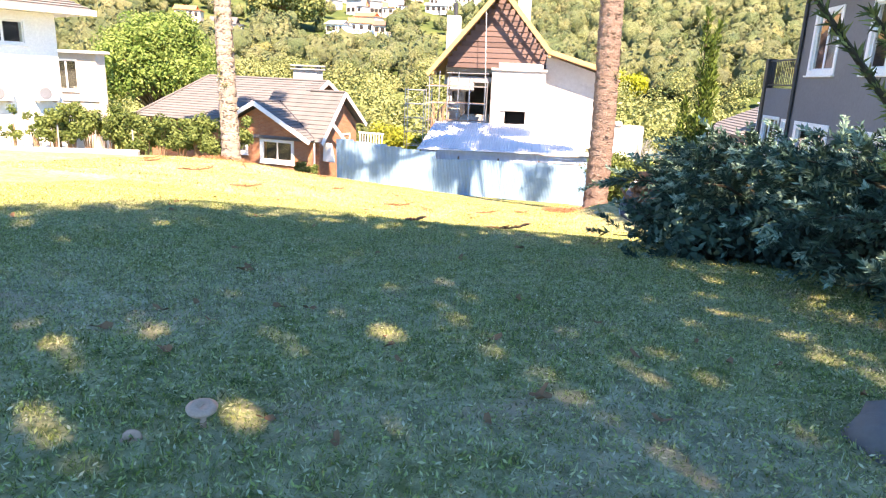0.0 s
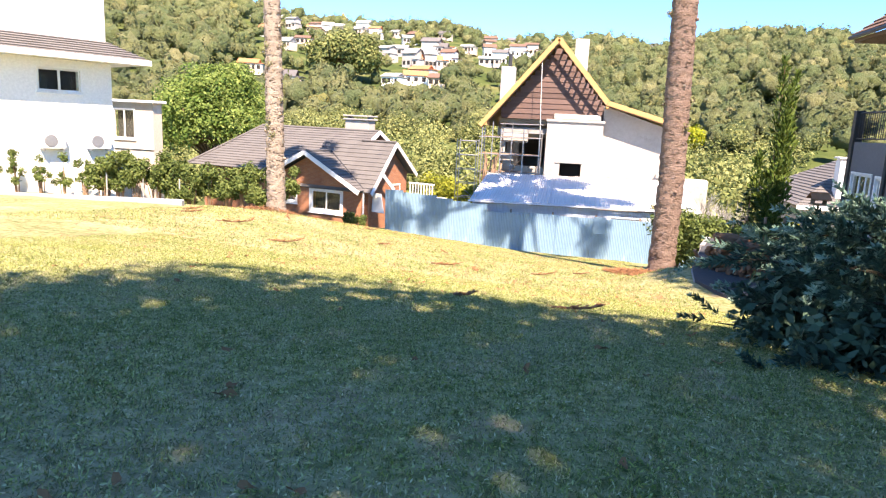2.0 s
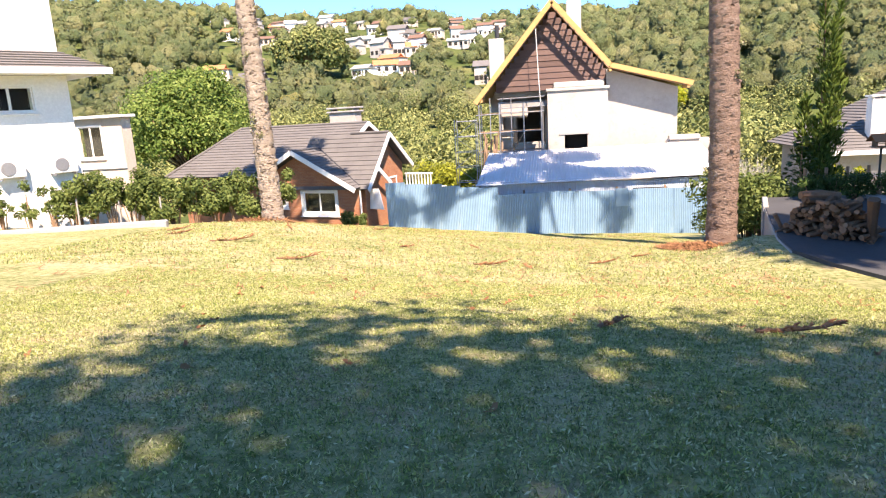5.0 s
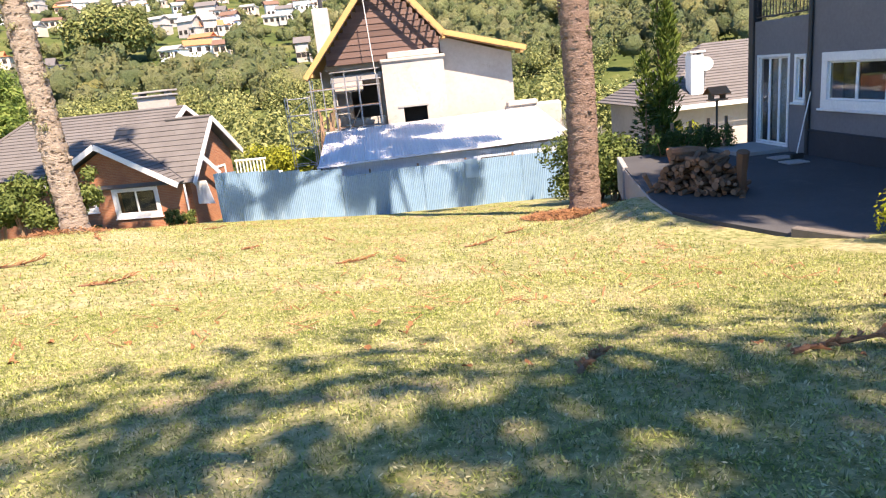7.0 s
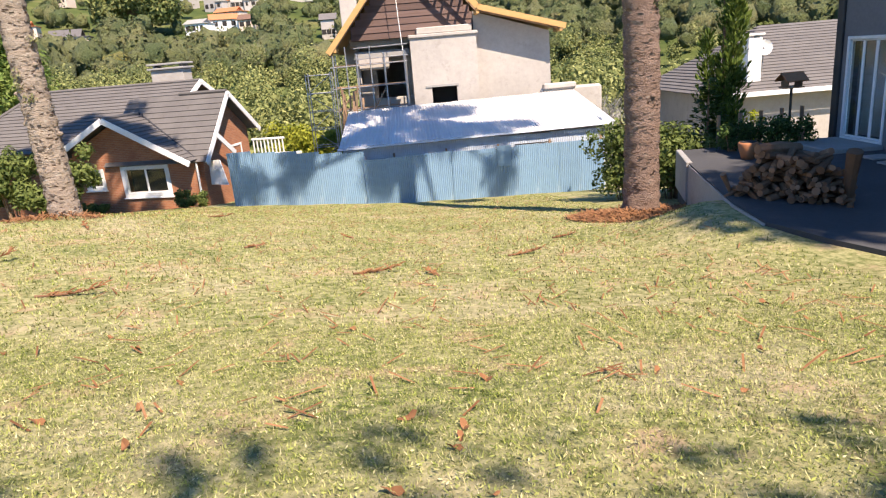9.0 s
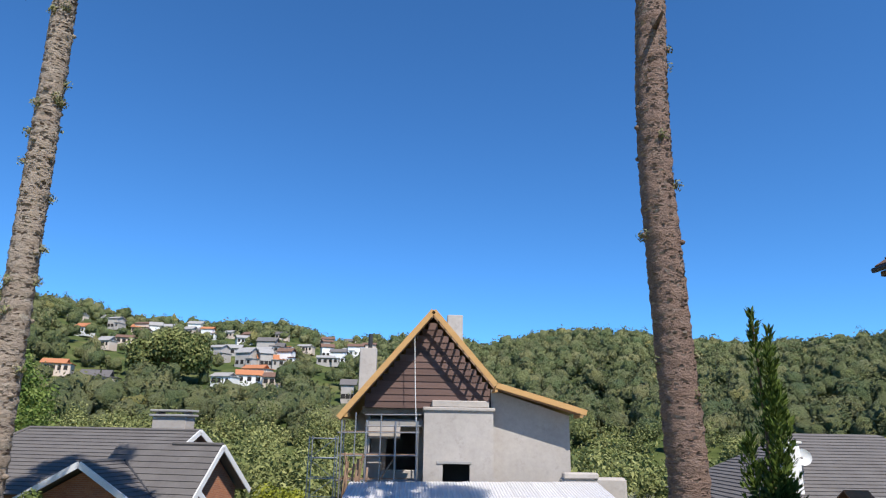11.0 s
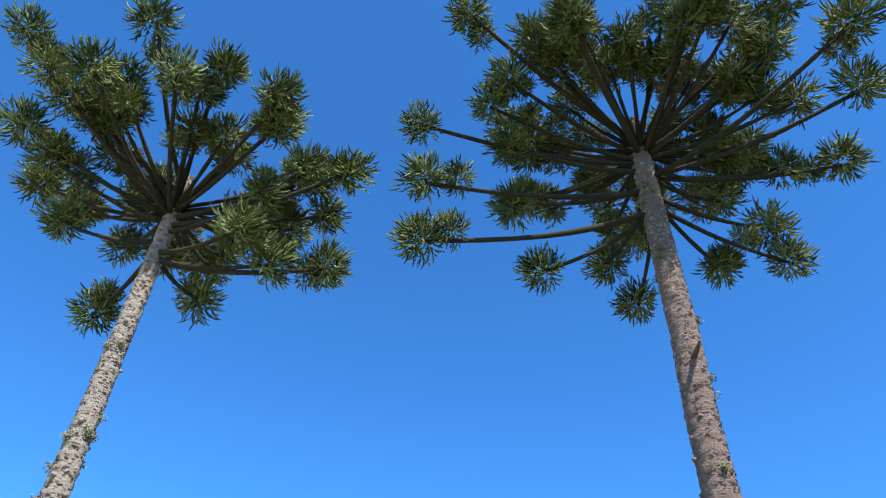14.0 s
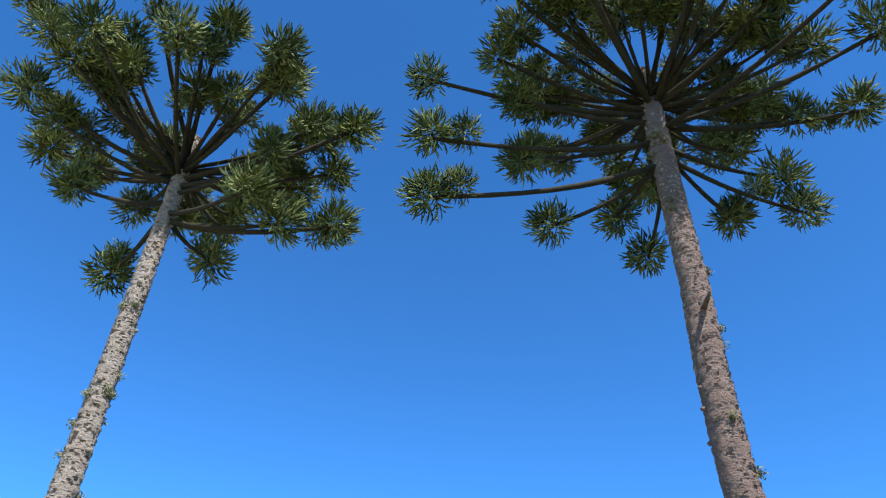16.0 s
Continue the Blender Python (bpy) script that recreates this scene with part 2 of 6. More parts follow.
HEDGE = leafy("hedge_leaves", (0.035, 0.06, 0.014), (0.09, 0.13, 0.03), (0.22, 0.26, 0.08), 1.3)
VALLEY_LEAF = leafy("yellowish_valley_leaves", (0.10, 0.13, 0.012), (0.24, 0.27, 0.03), (0.42, 0.42, 0.06), 0.8)
LIME = leafy("yellow_green_leaves", (0.12, 0.16, 0.01), (0.27, 0.30, 0.02), (0.45, 0.42, 0.03), 1.0)
# Inner sprays: the bush's interior shade is put into this dark tone.
JUNIPER = leafy("juniper_inner_shade_needles", (0.008, 0.022, 0.014), (0.030, 0.070, 0.045), (0.10, 0.17, 0.11), 2.0, 0.6, 0.1)
JUNIPER_TIP = leafy("juniper_young_tips", (0.06, 0.13, 0.085), (0.17, 0.28, 0.20), (0.36, 0.46, 0.33), 2.0, 0.6, 0.15)
CYPRESS = leafy("cypress_green", (0.02, 0.042, 0.008), (0.07, 0.12, 0.02), (0.19, 0.25, 0.05), 1.5, 0.6, 0.1)
CONIFER = leafy("conifer_green", (0.018, 0.045, 0.013), (0.045, 0.09, 0.022), (0.11, 0.16, 0.04), 2.0, 0.6, 0.1)
# Tones lifted, with more blue, to put valley haze into the leaf colour.
FOREST = leafy("forest_leaves", (0.05, 0.075, 0.022), (0.17, 0.195, 0.06), (0.40, 0.39, 0.15), 0.06, 0.8, 0.1)
BROWN = leafy("dead_needles", (0.12, 0.05, 0.022), (0.25, 0.11, 0.05), (0.38, 0.20, 0.10), 4, 0.8, 0.0)
PLASTER = plain("grey_render", (0.385, 0.352, 0.318), (0.49, 0.452, 0.41), 0.7, 4.5, 0.95, 0.35, 0.012, stain=(0.28, 0.255, 0.225), mix=0.3)
WHITE = plain("white_paint", (0.80, 0.79, 0.76), (0.74, 0.73, 0.70), 0.4, 12, 0.8, 0.1, 0.005)
TRIM = plain("white_trim", (0.78, 0.78, 0.76), (0.70, 0.70, 0.68), 1.5, 20, 0.5, 0.1, 0.003)
GREY_WALL = plain("dark_grey_wall", (0.17, 0.165, 0.17), (0.20, 0.195, 0.20), 0.5, 14, 0.9, 0.15, 0.004)
BLACK = plain("black_paint", (0.022, 0.022, 0.024), (0.035, 0.035, 0.037), 1.0, 14, 0.5, 0.1, 0.003)
PLINTH = plain("charcoal_plinth", (0.045, 0.045, 0.05), (0.06, 0.06, 0.065), 0.8, 14, 0.85, 0.2, 0.004)
CONCRETE = plain("concrete", (0.30, 0.29, 0.28), (0.38, 0.37, 0.35), 0.8, 16, 0.95, 0.4, 0.01, stain=(0.22, 0.21, 0.20))
PATIO = plain("dark_patio", (0.06, 0.06, 0.063), (0.085, 0.085, 0.09), 0.6, 18, 0.9, 0.3, 0.006, stain=(0.10, 0.097, 0.094))
BRICKS = plain("red_brick", (0.36, 0.15, 0.075), (0.42, 0.19, 0.10), 2, 25, 0.9, 0.4, 0.006, vary=0.25)
MORTAR = plain("mortar", (0.34, 0.20, 0.13), (0.40, 0.25, 0.17), 2, 25, 0.95, 0.4, 0.006)
TILE = plain("roof_tile", (0.125, 0.115, 0.11), (0.17, 0.158, 0.15), 1.2, 18, 0.9, 0.4, 0.008, stain=(0.10, 0.09, 0.085), vary=0.12)
BOARD = plain("brown_board", (0.115, 0.074, 0.064), (0.16, 0.105, 0.092), 1.5, 22, 0.85, 0.4, 0.006, stretch=(0.3, 1, 5), vary=0.2)
PINE = plain("new_pine", (0.50, 0.29, 0.115), (0.57, 0.35, 0.15), 2, 20, 0.8, 0.3, 0.004, stretch=(0.4, 1, 3))
WOOD = plain("old_wood", (0.22, 0.14, 0.09), (0.30, 0.20, 0.13), 2, 24, 0.9, 0.5, 0.01, vary=0.35)
LOG = plain("firewood", (0.17, 0.09, 0.055), (0.28, 0.16, 0.10), 3, 20, 0.95, 0.8, 0.015, vary=0.4)
BLUE = plain("blue_sheet", (0.17, 0.29, 0.40), (0.22, 0.35, 0.46), 0.9, 10, 0.55, 0.1, 0.003, stain=(0.27, 0.37, 0.44), stretch=(1, 1, 0.3), vary=0.08)
GALV = plain("pale_sheet", (0.42, 0.47, 0.53), (0.50, 0.55, 0.60), 0.9, 10, 0.5, 0.1, 0.003, stain=(0.33, 0.35, 0.37), vary=0.08)
ROOFSHEET = plain("shed_roof_sheet", (0.56, 0.55, 0.55), (0.66, 0.65, 0.64), 0.7, 9, 0.6, 0.15, 0.004, stain=(0.46, 0.43, 0.41), vary=0.06)
CREAM = plain("cream_wall", (0.62, 0.50, 0.40), (0.68, 0.57, 0.47), 0.5, 9, 0.9, 0.1, 0.004)
TERRA = plain("terracotta", (0.42, 0.17, 0.08), (0.50, 0.22, 0.11), 3, 20, 0.85, 0.3, 0.005)
BROWN_TILE = plain("weathered_brown_tile", (0.16, 0.095, 0.07), (0.21, 0.13, 0.095), 2, 20, 0.9, 0.4, 0.006)
STEEL = plain("grey_steel", (0.30, 0.30, 0.31), (0.38, 0.38, 0.39), 2, 18, 0.45, 0.1, 0.002, metal=0.6)
# Near-black put in for unlit interiors and gaps; also soil, broom, dark boards.
DARK = plain("dark_parts_and_room_shade", (0.03, 0.028, 0.026), (0.045, 0.042, 0.04), 1, 9, 0.95, 0.1, 0.004)
CURTAIN = plain("pale_curtain", (0.40, 0.38, 0.35), (0.48, 0.46, 0.43), 2, 14, 0.95, 0.2, 0.006)
STONE = plain("garden_stone", (0.125, 0.108, 0.095), (0.19, 0.168, 0.15), 3, 20, 0.95, 0.6, 0.012, stain=(0.09, 0.10, 0.05))
CAP = plain("mushroom_skin", (0.50, 0.27, 0.175), (0.57, 0.34, 0.24), 30, 120, 0.8, 0.2, 0.002)
LICHEN = leafy("lichen_tuft", (0.14, 0.14, 0.06), (0.20, 0.20, 0.09), (0.30, 0.30, 0.17), 6, 0.9, 0.05)


def glass_material():
    m, nt, bsdf = nodes_of("window_glass")
    bsdf.inputs["Base Color"].default_value = (0.9, 0.95, 0.95, 1)
    bsdf.inputs["Roughness"].default_value = 0.02
    bsdf.inputs["Transmission Weight"].default_value = 1.0
    bsdf.inputs["IOR"].default_value = 1.45
    return m


GLASS = glass_material()


# ---- the lie of the land ----
def interp(v, xs, ys):
    return np.interp(v, xs, ys)


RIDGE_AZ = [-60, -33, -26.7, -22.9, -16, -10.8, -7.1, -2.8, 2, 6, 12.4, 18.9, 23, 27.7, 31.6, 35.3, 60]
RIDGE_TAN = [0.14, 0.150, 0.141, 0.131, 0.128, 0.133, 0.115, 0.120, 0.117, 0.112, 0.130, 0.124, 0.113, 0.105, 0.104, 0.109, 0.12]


def land(x, y):
    """Height of the ground: the lawn's slope, the valley and the far ridge."""
    x, y = np.asarray(x, float), np.asarray(y, float)
    f = interp(y, [-60, -3, 0, 2, 4.5, 7, 9, 11, 14.5, 20, 26, 32, 36], [3.0, 0.93, 0.80, 0.66, 0.44, 0.08, -0.35, -0.75, -1.32, -2.15, -3.05, -3.95, -4.6])
    left = interp(y, [0, 8, 12, 15, 21, 26, 32], [0, 0.02, 0.06, 0.09, 0.135, 0.10, 0.07])
    right = interp(y, [0, 8, 15, 20, 32], [0, 0.03, 0.03, 0, 0.02])
    near = f - np.where(x < 0, left, right) * np.clip(x, -8, 9)
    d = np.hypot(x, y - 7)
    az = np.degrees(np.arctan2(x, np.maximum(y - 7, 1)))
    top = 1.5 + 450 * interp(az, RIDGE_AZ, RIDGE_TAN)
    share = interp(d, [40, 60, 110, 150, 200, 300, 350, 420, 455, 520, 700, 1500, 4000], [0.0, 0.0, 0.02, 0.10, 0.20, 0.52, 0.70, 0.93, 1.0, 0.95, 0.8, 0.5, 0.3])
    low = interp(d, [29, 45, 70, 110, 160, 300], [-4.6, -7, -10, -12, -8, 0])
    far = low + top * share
    k = np.clip((y - 34) / 12, 0, 1)
    k = k * k * (3 - 2 * k)
    # turf banked up to the patio's edge
    bank = np.clip((x - 3.4) / 1.7, 0, 1) * np.clip((y - 10.5) / 1.5, 0, 1) * np.clip((19.2 - y) / 2.2, 0, 1)
    bank = bank * bank * (3 - 2 * bank)
    near = near + np.maximum(0, -1.27 - near) * bank
    return near * (1 - k) + far * k


def steps(lo, hi, fine, reach):
    xs = list(np.arange(lo, hi + fine / 2, fine))
    g, s = hi, fine
    while g < reach:
        s *= 1.18
        g += s
        xs.append(g)
    g, s = lo, fine
    while g > -reach:
        s *= 1.18
        g -= s
        xs.insert(0, g)
    return np.array(xs)


gx, gy = steps(-16, 12, 0.4, 1800), steps(-6, 48, 0.4, 1800)
mx, my = np.meshgrid(gx, gy)
rough = np.array([[noise.noise((x * 0.8, y * 0.8, 0)) for x in gx] for y in gy]) * 0.035
mz = land(mx, my) + np.where((np.abs(mx) < 18) & (my < 40), rough, 0)
nx, ny = len(gx), len(gy)
idx = np.arange(nx * ny).reshape(ny, nx)
gfaces = np.stack([idx[:-1, :-1], idx[:-1, 1:], idx[1:, 1:], idx[1:, :-1]], -1).reshape(-1, 4)
ground = new("ground", tri_mesh("ground", np.stack([mx, my, mz], -1).reshape(-1, 3), gfaces, GROUND))
tagged(ground, "sloping lawn with dry patches running down into a wooded valley", "ground", kind="structure")


def floor_z(x, y):
    return float(land(x, y)) + (noise.noise((x * 0.8, y * 0.8, 0)) * 0.035 if abs(x) < 18 and y < 40 else 0)


# ---- grass ----
def grass(name, x0, x1, y0, y1, n, length, seed, width=0.0035):
    rng = np.random.default_rng(seed)
    x, y = rng.uniform(x0, x1, n), rng.uniform(y0, y1, n)
    keep = ~((x > 5.0) & (y > 12))
    x, y = x[keep], y[keep]
    n = len(x)
    ix, iy = np.clip(np.searchsorted(gx, x) - 1, 0, nx - 2), np.clip(np.searchsorted(gy, y) - 1, 0, ny - 2)
    tx, ty = (x - gx[ix]) / (gx[ix + 1] - gx[ix]), (y - gy[iy]) / (gy[iy + 1] - gy[iy])
    z = (mz[iy, ix] * (1 - tx) + mz[iy, ix + 1] * tx) * (1 - ty) + (mz[iy + 1, ix] * (1 - tx) + mz[iy + 1, ix + 1] * tx) * ty
    base = np.stack([x, y, z - 0.003], -1)
    a, lean = rng.uniform(0, 2 * np.pi, n), rng.uniform(0.3, 1.35, n)
    tuft = np.sin(x * 9 + 3 * np.sin(y * 5.3)) * np.sin(y * 8 + 3 * np.sin(x * 4.1))
    size = length * (0.45 + 0.9 * rng.random(n)) * (1 + 0.35 * tuft)
    tip = base + np.stack([np.cos(a) * np.sin(lean), np.sin(a) * np.sin(lean), np.cos(lean)], -1) * size[:, None]
    b = a + rng.uniform(0.9, 2.2, n)
    w = width * (0.6 + 0.8 * rng.random(n))[:, None]
    side = np.stack([np.cos(b), np.sin(b), 0 * b], -1) * w
    me = poly_mesh(name, np.stack([base - side, base + side, tip], 1), GRASS)
    return tagged(new(name, me), "short mown lawn grass, green with dry straw blades", "grass", kind="stuff")


def carpet(name, x0, x1, y0, y1, n, size, seed):
    """Small broad leaves of the carpet grass, lying at all tilts."""
    rng = np.random.default_rng(seed)
    x, y = rng.uniform(x0, x1, n), rng.uniform(y0, y1, n)
    ix, iy = np.searchsorted(gx, x) - 1, np.searchsorted(gy, y) - 1
    p = np.stack([x, y, mz[iy, ix] + (mz[iy, ix + 1] - mz[iy, ix]) * (x - gx[ix]) / 0.4 + (mz[iy + 1, ix] - mz[iy, ix]) * (y - gy[iy]) / 0.4 + rng.uniform(0.006, 0.030, n)], -1)
    nor = unit(rng, n) * 0.75 + np.array([0, 0, 1.0])
    nor /= np.linalg.norm(nor, axis=1, keepdims=True)
    a = np.cross(nor, unit(rng, n))
    a /= np.linalg.norm(a, axis=1, keepdims=True) + 1e-9
    b = np.cross(nor, a)
    s = size * (0.5 + rng.random(n))[:, None]
    me = poly_mesh(name, np.stack([p - a * s, p - b * s * 0.34, p + a * s, p + b * s * 0.34], 1), GRASS)
    return tagged(new(name, me), "small broad carpet grass leaves, green and straw", "grass", kind="stuff")


carpet("carpet_grass", -4.5, 5.4, -0.8, 6.0, 190000, 0.0105, 15)
carpet("carpet_grass", -6.0, 5.4, 6.0, 12.0, 80000, 0.0115, 16)
grass("lawn_grass", -4.5, 5.5, -0.8, 5.0, 240000, 0.032, 11, 0.0032)
grass("lawn_grass", -6.5, 5.6, 5.0, 12.0, 230000, 0.034, 12, 0.0036)
grass("lawn_grass", -10.5, 5.0, 12.0, 31.0, 130000, 0.045, 13, 0.009)


# ---- monkey-puzzle pines ----
def tuft_mesh(seed, cords=330):
    """A dense rounded brush of upcurved needle cords round the end of a limb, which lies at the origin and grows up."""
    rng = np.random.default_rng(seed)
    g = Geo()
    lobes = [Vector(d) * 0.13 for d in unit(rng, 7)]
    for _ in range(cords):
        a, e = rng.uniform(0, 2 * math.pi), math.asin(rng.uniform(-0.9, 1.0))
        d = Vector((math.cos(a) * math.cos(e), math.sin(a) * math.cos(e), math.sin(e)))
        p = d * (0.42 * rng.random() ** 0.5) + lobes[rng.integers(7)] + Vector((0, 0, -0.08))
        d = (d + Vector(unit(rng, 1)[0]) * 0.5 + Vector((0, 0, 0.1))).normalized()
        length = rng.uniform(0.17, 0.30)
        r = rng.uniform(0.013, 0.021)
        pts = [p]
        for _ in range(3):
            p = p + d * (length / 3)
            d = (d + Vector((rng.normal() * 0.12, rng.normal() * 0.12, 0.30))).normalized()
            pts.append(p)
        g.tube(pts, [r * 0.8, r * 1.15, r, r * 0.4], 3, cap=False)
    me = g.data("tuft")
    me.materials.append(NEEDLE)
    return me


TUFTS = [tuft_mesh(30 + k) for k in range(4)]


def limb_points(a, b, sag, n=9):
    a, b = Vector(a), Vector(b)
    pts = []
    for k in range(n):
        s = k / (n - 1)
        p = a.lerp(b, s)
        p.z += -sag * math.sin(math.pi * s) * (1.0 - 0.35 * s)
        pts.append(p)
    return pts


def stem_at(foot, top, s, bow):
    """A point up a gently bowed trunk; bow gives its sideways drift from the straight line."""
    c = Vector(foot).lerp(Vector(top), s)
    c.x += float(interp(s, *bow))
    return c


def trunk_mesh(foot, top, r0, r1, seed, bow, bumps=0.035, sides=26, rings=230):
    verts, faces = [], []
    foot, top = Vector(foot), Vector(top)
    for i in range(rings):
        s = i / (rings - 1)
        c = stem_at(foot, top, s, bow) + Vector((noise.noise((s * 5, seed, 0)), noise.noise((s * 5, seed, 7)), 0)) * 0.03 * s
        r = r0 + (r1 - r0) * s + 0.07 * math.exp(-s * 50) + 0.012 * math.sin(i * 1.9)
        for k in range(sides):
            a = 2 * math.pi * k / sides
            u = Vector((math.cos(a), math.sin(a), 0))
            w = bumps * (noise.noise(u * 2.6 + Vector((0, 0, i * 0.9 + seed))) + 0.6 * noise.noise(u * 6 + Vector((5, 0, i * 2.3))))
            verts.append(c + u * (r + w))
    for i in range(rings - 1):
        for k in range(sides):
            q = (k + 1) % sides
            faces.append((i * sides + k, i * sides + q, (i + 1) * sides + q, (i + 1) * sides + k))
    return Geo().add(verts, faces)


def flakes(foot, top, r0, r1, n, seed, bow):
    """Loose bark scales standing off a trunk."""
    rng = np.random.default_rng(seed)
    s, a = rng.random(n), rng.uniform(0, 2 * np.pi, n)
    c = np.asarray(foot) + np.outer(s, np.asarray(top) - np.asarray(foot))
    c[:, 0] += np.interp(s, *bow)
    out = np.stack([np.cos(a), np.sin(a), 0 * a], -1)
    side = np.stack([-np.sin(a), np.cos(a), 0 * a], -1)
    up = np.array([0, 0, 1.0])
    r = (r0 + (r1 - r0) * s)[:, None]
    w, h = rng.uniform(0.02, 0.06, n)[:, None], rng.uniform(0.015, 0.045, n)[:, None]
    p = c + out * (r - 0.012)
    lift = rng.uniform(0.01, 0.035, n)[:, None]
    return np.stack([p - side * w, p + side * w, p + side * w * 0.7 + up * h + out * lift, p - side * w * 0.7 + up * h + out * lift], 1)


def araucaria(at, top_at, r0, r1, tips, label, seed, extra, bark, axis_at, bow):
    """Bare scaly trunk, rising limbs in whorls, a brush of needle cords at each limb's end."""
    rng = random.Random(seed)
    x, y, z = at
    top = top_at[2]
    tree = thing("araucaria_tree", at, label, "tree", "araucaria trees")
    foot, peak = Vector((x, y, z - 0.3)), Vector(top_at) + Vector((0, 0, 2.2))
    part("trunk", trunk_mesh(foot, peak, r0, r1 * 0.9, seed, bow), bark, tree, smooth=True)
    tagged(part("bark_scale", poly_mesh("bark_scale", flakes(foot, peak, r0, r1 * 0.9, 6500, seed, bow), FLAKE), FLAKE, tree), kind="stuff")
    for k in range(44):
        h = rng.uniform(1.5, top - z - 0.4)
        a = rng.uniform(0, 2 * math.pi)
        r = r0 + (r1 - r0) * h / (top - z)
        out = Vector((math.cos(a), math.sin(a), 0))
        p = stem_at(foot, peak, (h + 0.3) / (peak.z - foot.z), bow)
        g = Geo()
        reach = rng.uniform(0.04, 0.10) if k else 0.55
        g.tube([p + out * (r - 0.05), p + out * (r + reach * 0.6), p + out * (r + reach) + Vector((0, 0, 0.02))], [0.07, 0.05, 0.025], 7)
        part("branch_scar", g, bark, tree, smooth=True)
        if rng.random() < 0.5:
            q = leaf_quads(np.random.default_rng(rng.randrange(10**6)), [p + out * (r + 0.03)], [0.13], 70, 0.032, 0.2)
            tagged(part("lichen", poly_mesh("lichen", q, LICHEN), LICHEN, tree, "grey-green lichen tuft"), kind="stuff")
    x, y = top_at[0], top_at[1]
    all_tips = [Vector((axis_at[0] + a, axis_at[1] + b, c)) for a, b, c in tips]
    for k in range(extra):
        a = 2.4 * k + rng.uniform(-0.3, 0.3)
        r = 0.9 + 3.9 * math.sqrt((k + 0.5) / extra)
        all_tips.append(Vector((x + math.cos(a) * r, y + math.sin(a) * r, top + 2.9 + rng.uniform(-0.5, 0.7) - r * 0.22)))
    for tip in all_tips:
        flat = Vector((tip.x - x, tip.y - y, 0))
        r = flat.length
        h = min(max(tip.z - 0.55 * (tip.z - top + 0.6), top - 1.9), top + 1.9)
        root = Vector((x, y, h))
        g = Geo()
        pts = limb_points(root, tip, 0.055 * r + 0.12)
        thick = 0.07 + 0.004 * r
        g.tube(pts, [thick * (1 - 0.45 * k / 8) * rng.uniform(0.85, 1.15) for k in range(9)], 7)
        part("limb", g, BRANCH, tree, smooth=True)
        d = (pts[-1] - pts[-2]).normalized()
        spots = [(tip + Vector((0, 0, 0.15)), rng.uniform(1.15, 1.38))]
        if rng.random() < 0.7:
            spots.append((pts[7] + Vector((rng.uniform(-0.5, 0.5), rng.uniform(-0.5, 0.5), rng.uniform(0.25, 0.6))), rng.uniform(0.8, 1.05)))
        if rng.random() < 0.3:
            spots.append((pts[6] + Vector((rng.uniform(-0.6, 0.6), rng.uniform(-0.6, 0.6), 0.45)), rng.uniform(0.7, 0.95)))
        for p, s in spots:
            axis = (d * 0.6 + Vector((0, 0, 0.8)) + Vector((rng.uniform(-0.2, 0.2), rng.uniform(-0.2, 0.2), 0))).normalized()
            m = Matrix.Translation(p) @ axis.to_track_quat("Z", "Y").to_matrix().to_4x4() @ Matrix.Rotation(rng.uniform(0, 6.28), 4, "Z") @ Matrix.Scale(s, 4)
            piece("needle_tuft", TUFTS[rng.randrange(4)], tree, m)
    return tree


TIPS_A = [(-6.6, -0.6, 18.3), (-6.5, -0.6, 15.6), (-6.4, -0.4, 13.5), (-4.5, -1.1, 18.6), (-4.0, -0.5, 17.5), (-3.8, 0.4, 15.9), (-3.1, 0.9, 13.7), (-0.9, 2.3, 15.3),
          (0.1, 3.0, 14.4), (0.7, 2.9, 17.5), (2.3, 1.6, 14.6), (2.7, 1.1, 17.0), (3.4, 0.5, 15.2), (3.8, 0.8, 14.2), (4.1, -0.3, 17.0), (5.9, -0.4, 17.1), (4.7, -1.4, 18.9),
          (5.2, -3.0, 17.0), (3.9, -5.0, 16.7), (3.7, -2.2, 19.7), (-5.2, -3.1, 20.5), (-3.3, -2.6, 20.1), (0.6, -3.4, 20.7), (4.1, -3.5, 20.8)]
TIPS_B = [(-4.6, -4.0, 19.2), (-0.7, -4.2, 19.5), (1.3, -3.4, 18.5), (-2.1, -2.9, 18.0), (-4.4, -2.2, 17.1), (-3.6, -1.7, 16.3), (-2.9, -0.7, 14.6), (-2.4, 1.8, 13.3),
          (0.7, 1.5, 13.7), (3.4, -0.6, 13.3), (4.8, -0.6, 13.2), (5.2, -1.6, 16.0), (3.0, -2.3, 17.2), (2.9, -1.2, 15.4), (-2.4, 1.3, 17.8), (-1.5, 2.5, 16.3), (2.6, -1.5, 13.7)]
araucaria((5.0, 20.4, floor_z(5.0, 20.4)), (5.28, 20.5, 17.2), 0.39, 0.31, TIPS_A, "tall araucaria pine with scaly brown bare trunk and high dark crown", 5, 46, BARK, (5.15, 20.5), ([0, 0.15, 0.3, 0.42, 0.52, 0.62, 1], [0.06, 0.04, -0.11, -0.22, -0.20, -0.10, 0]))
araucaria((-8.2, 21.5, floor_z(-8.2, 21.5)), (-8.72, 21.5, 15.2), 0.33, 0.22, TIPS_B, "slender araucaria pine with pale lichened trunk and tufted crown", 9, 34, PALE_BARK, (-8.4, 21.5), ([0, 0.3, 0.6, 1], [0, 0.03, 0.02, 0]))


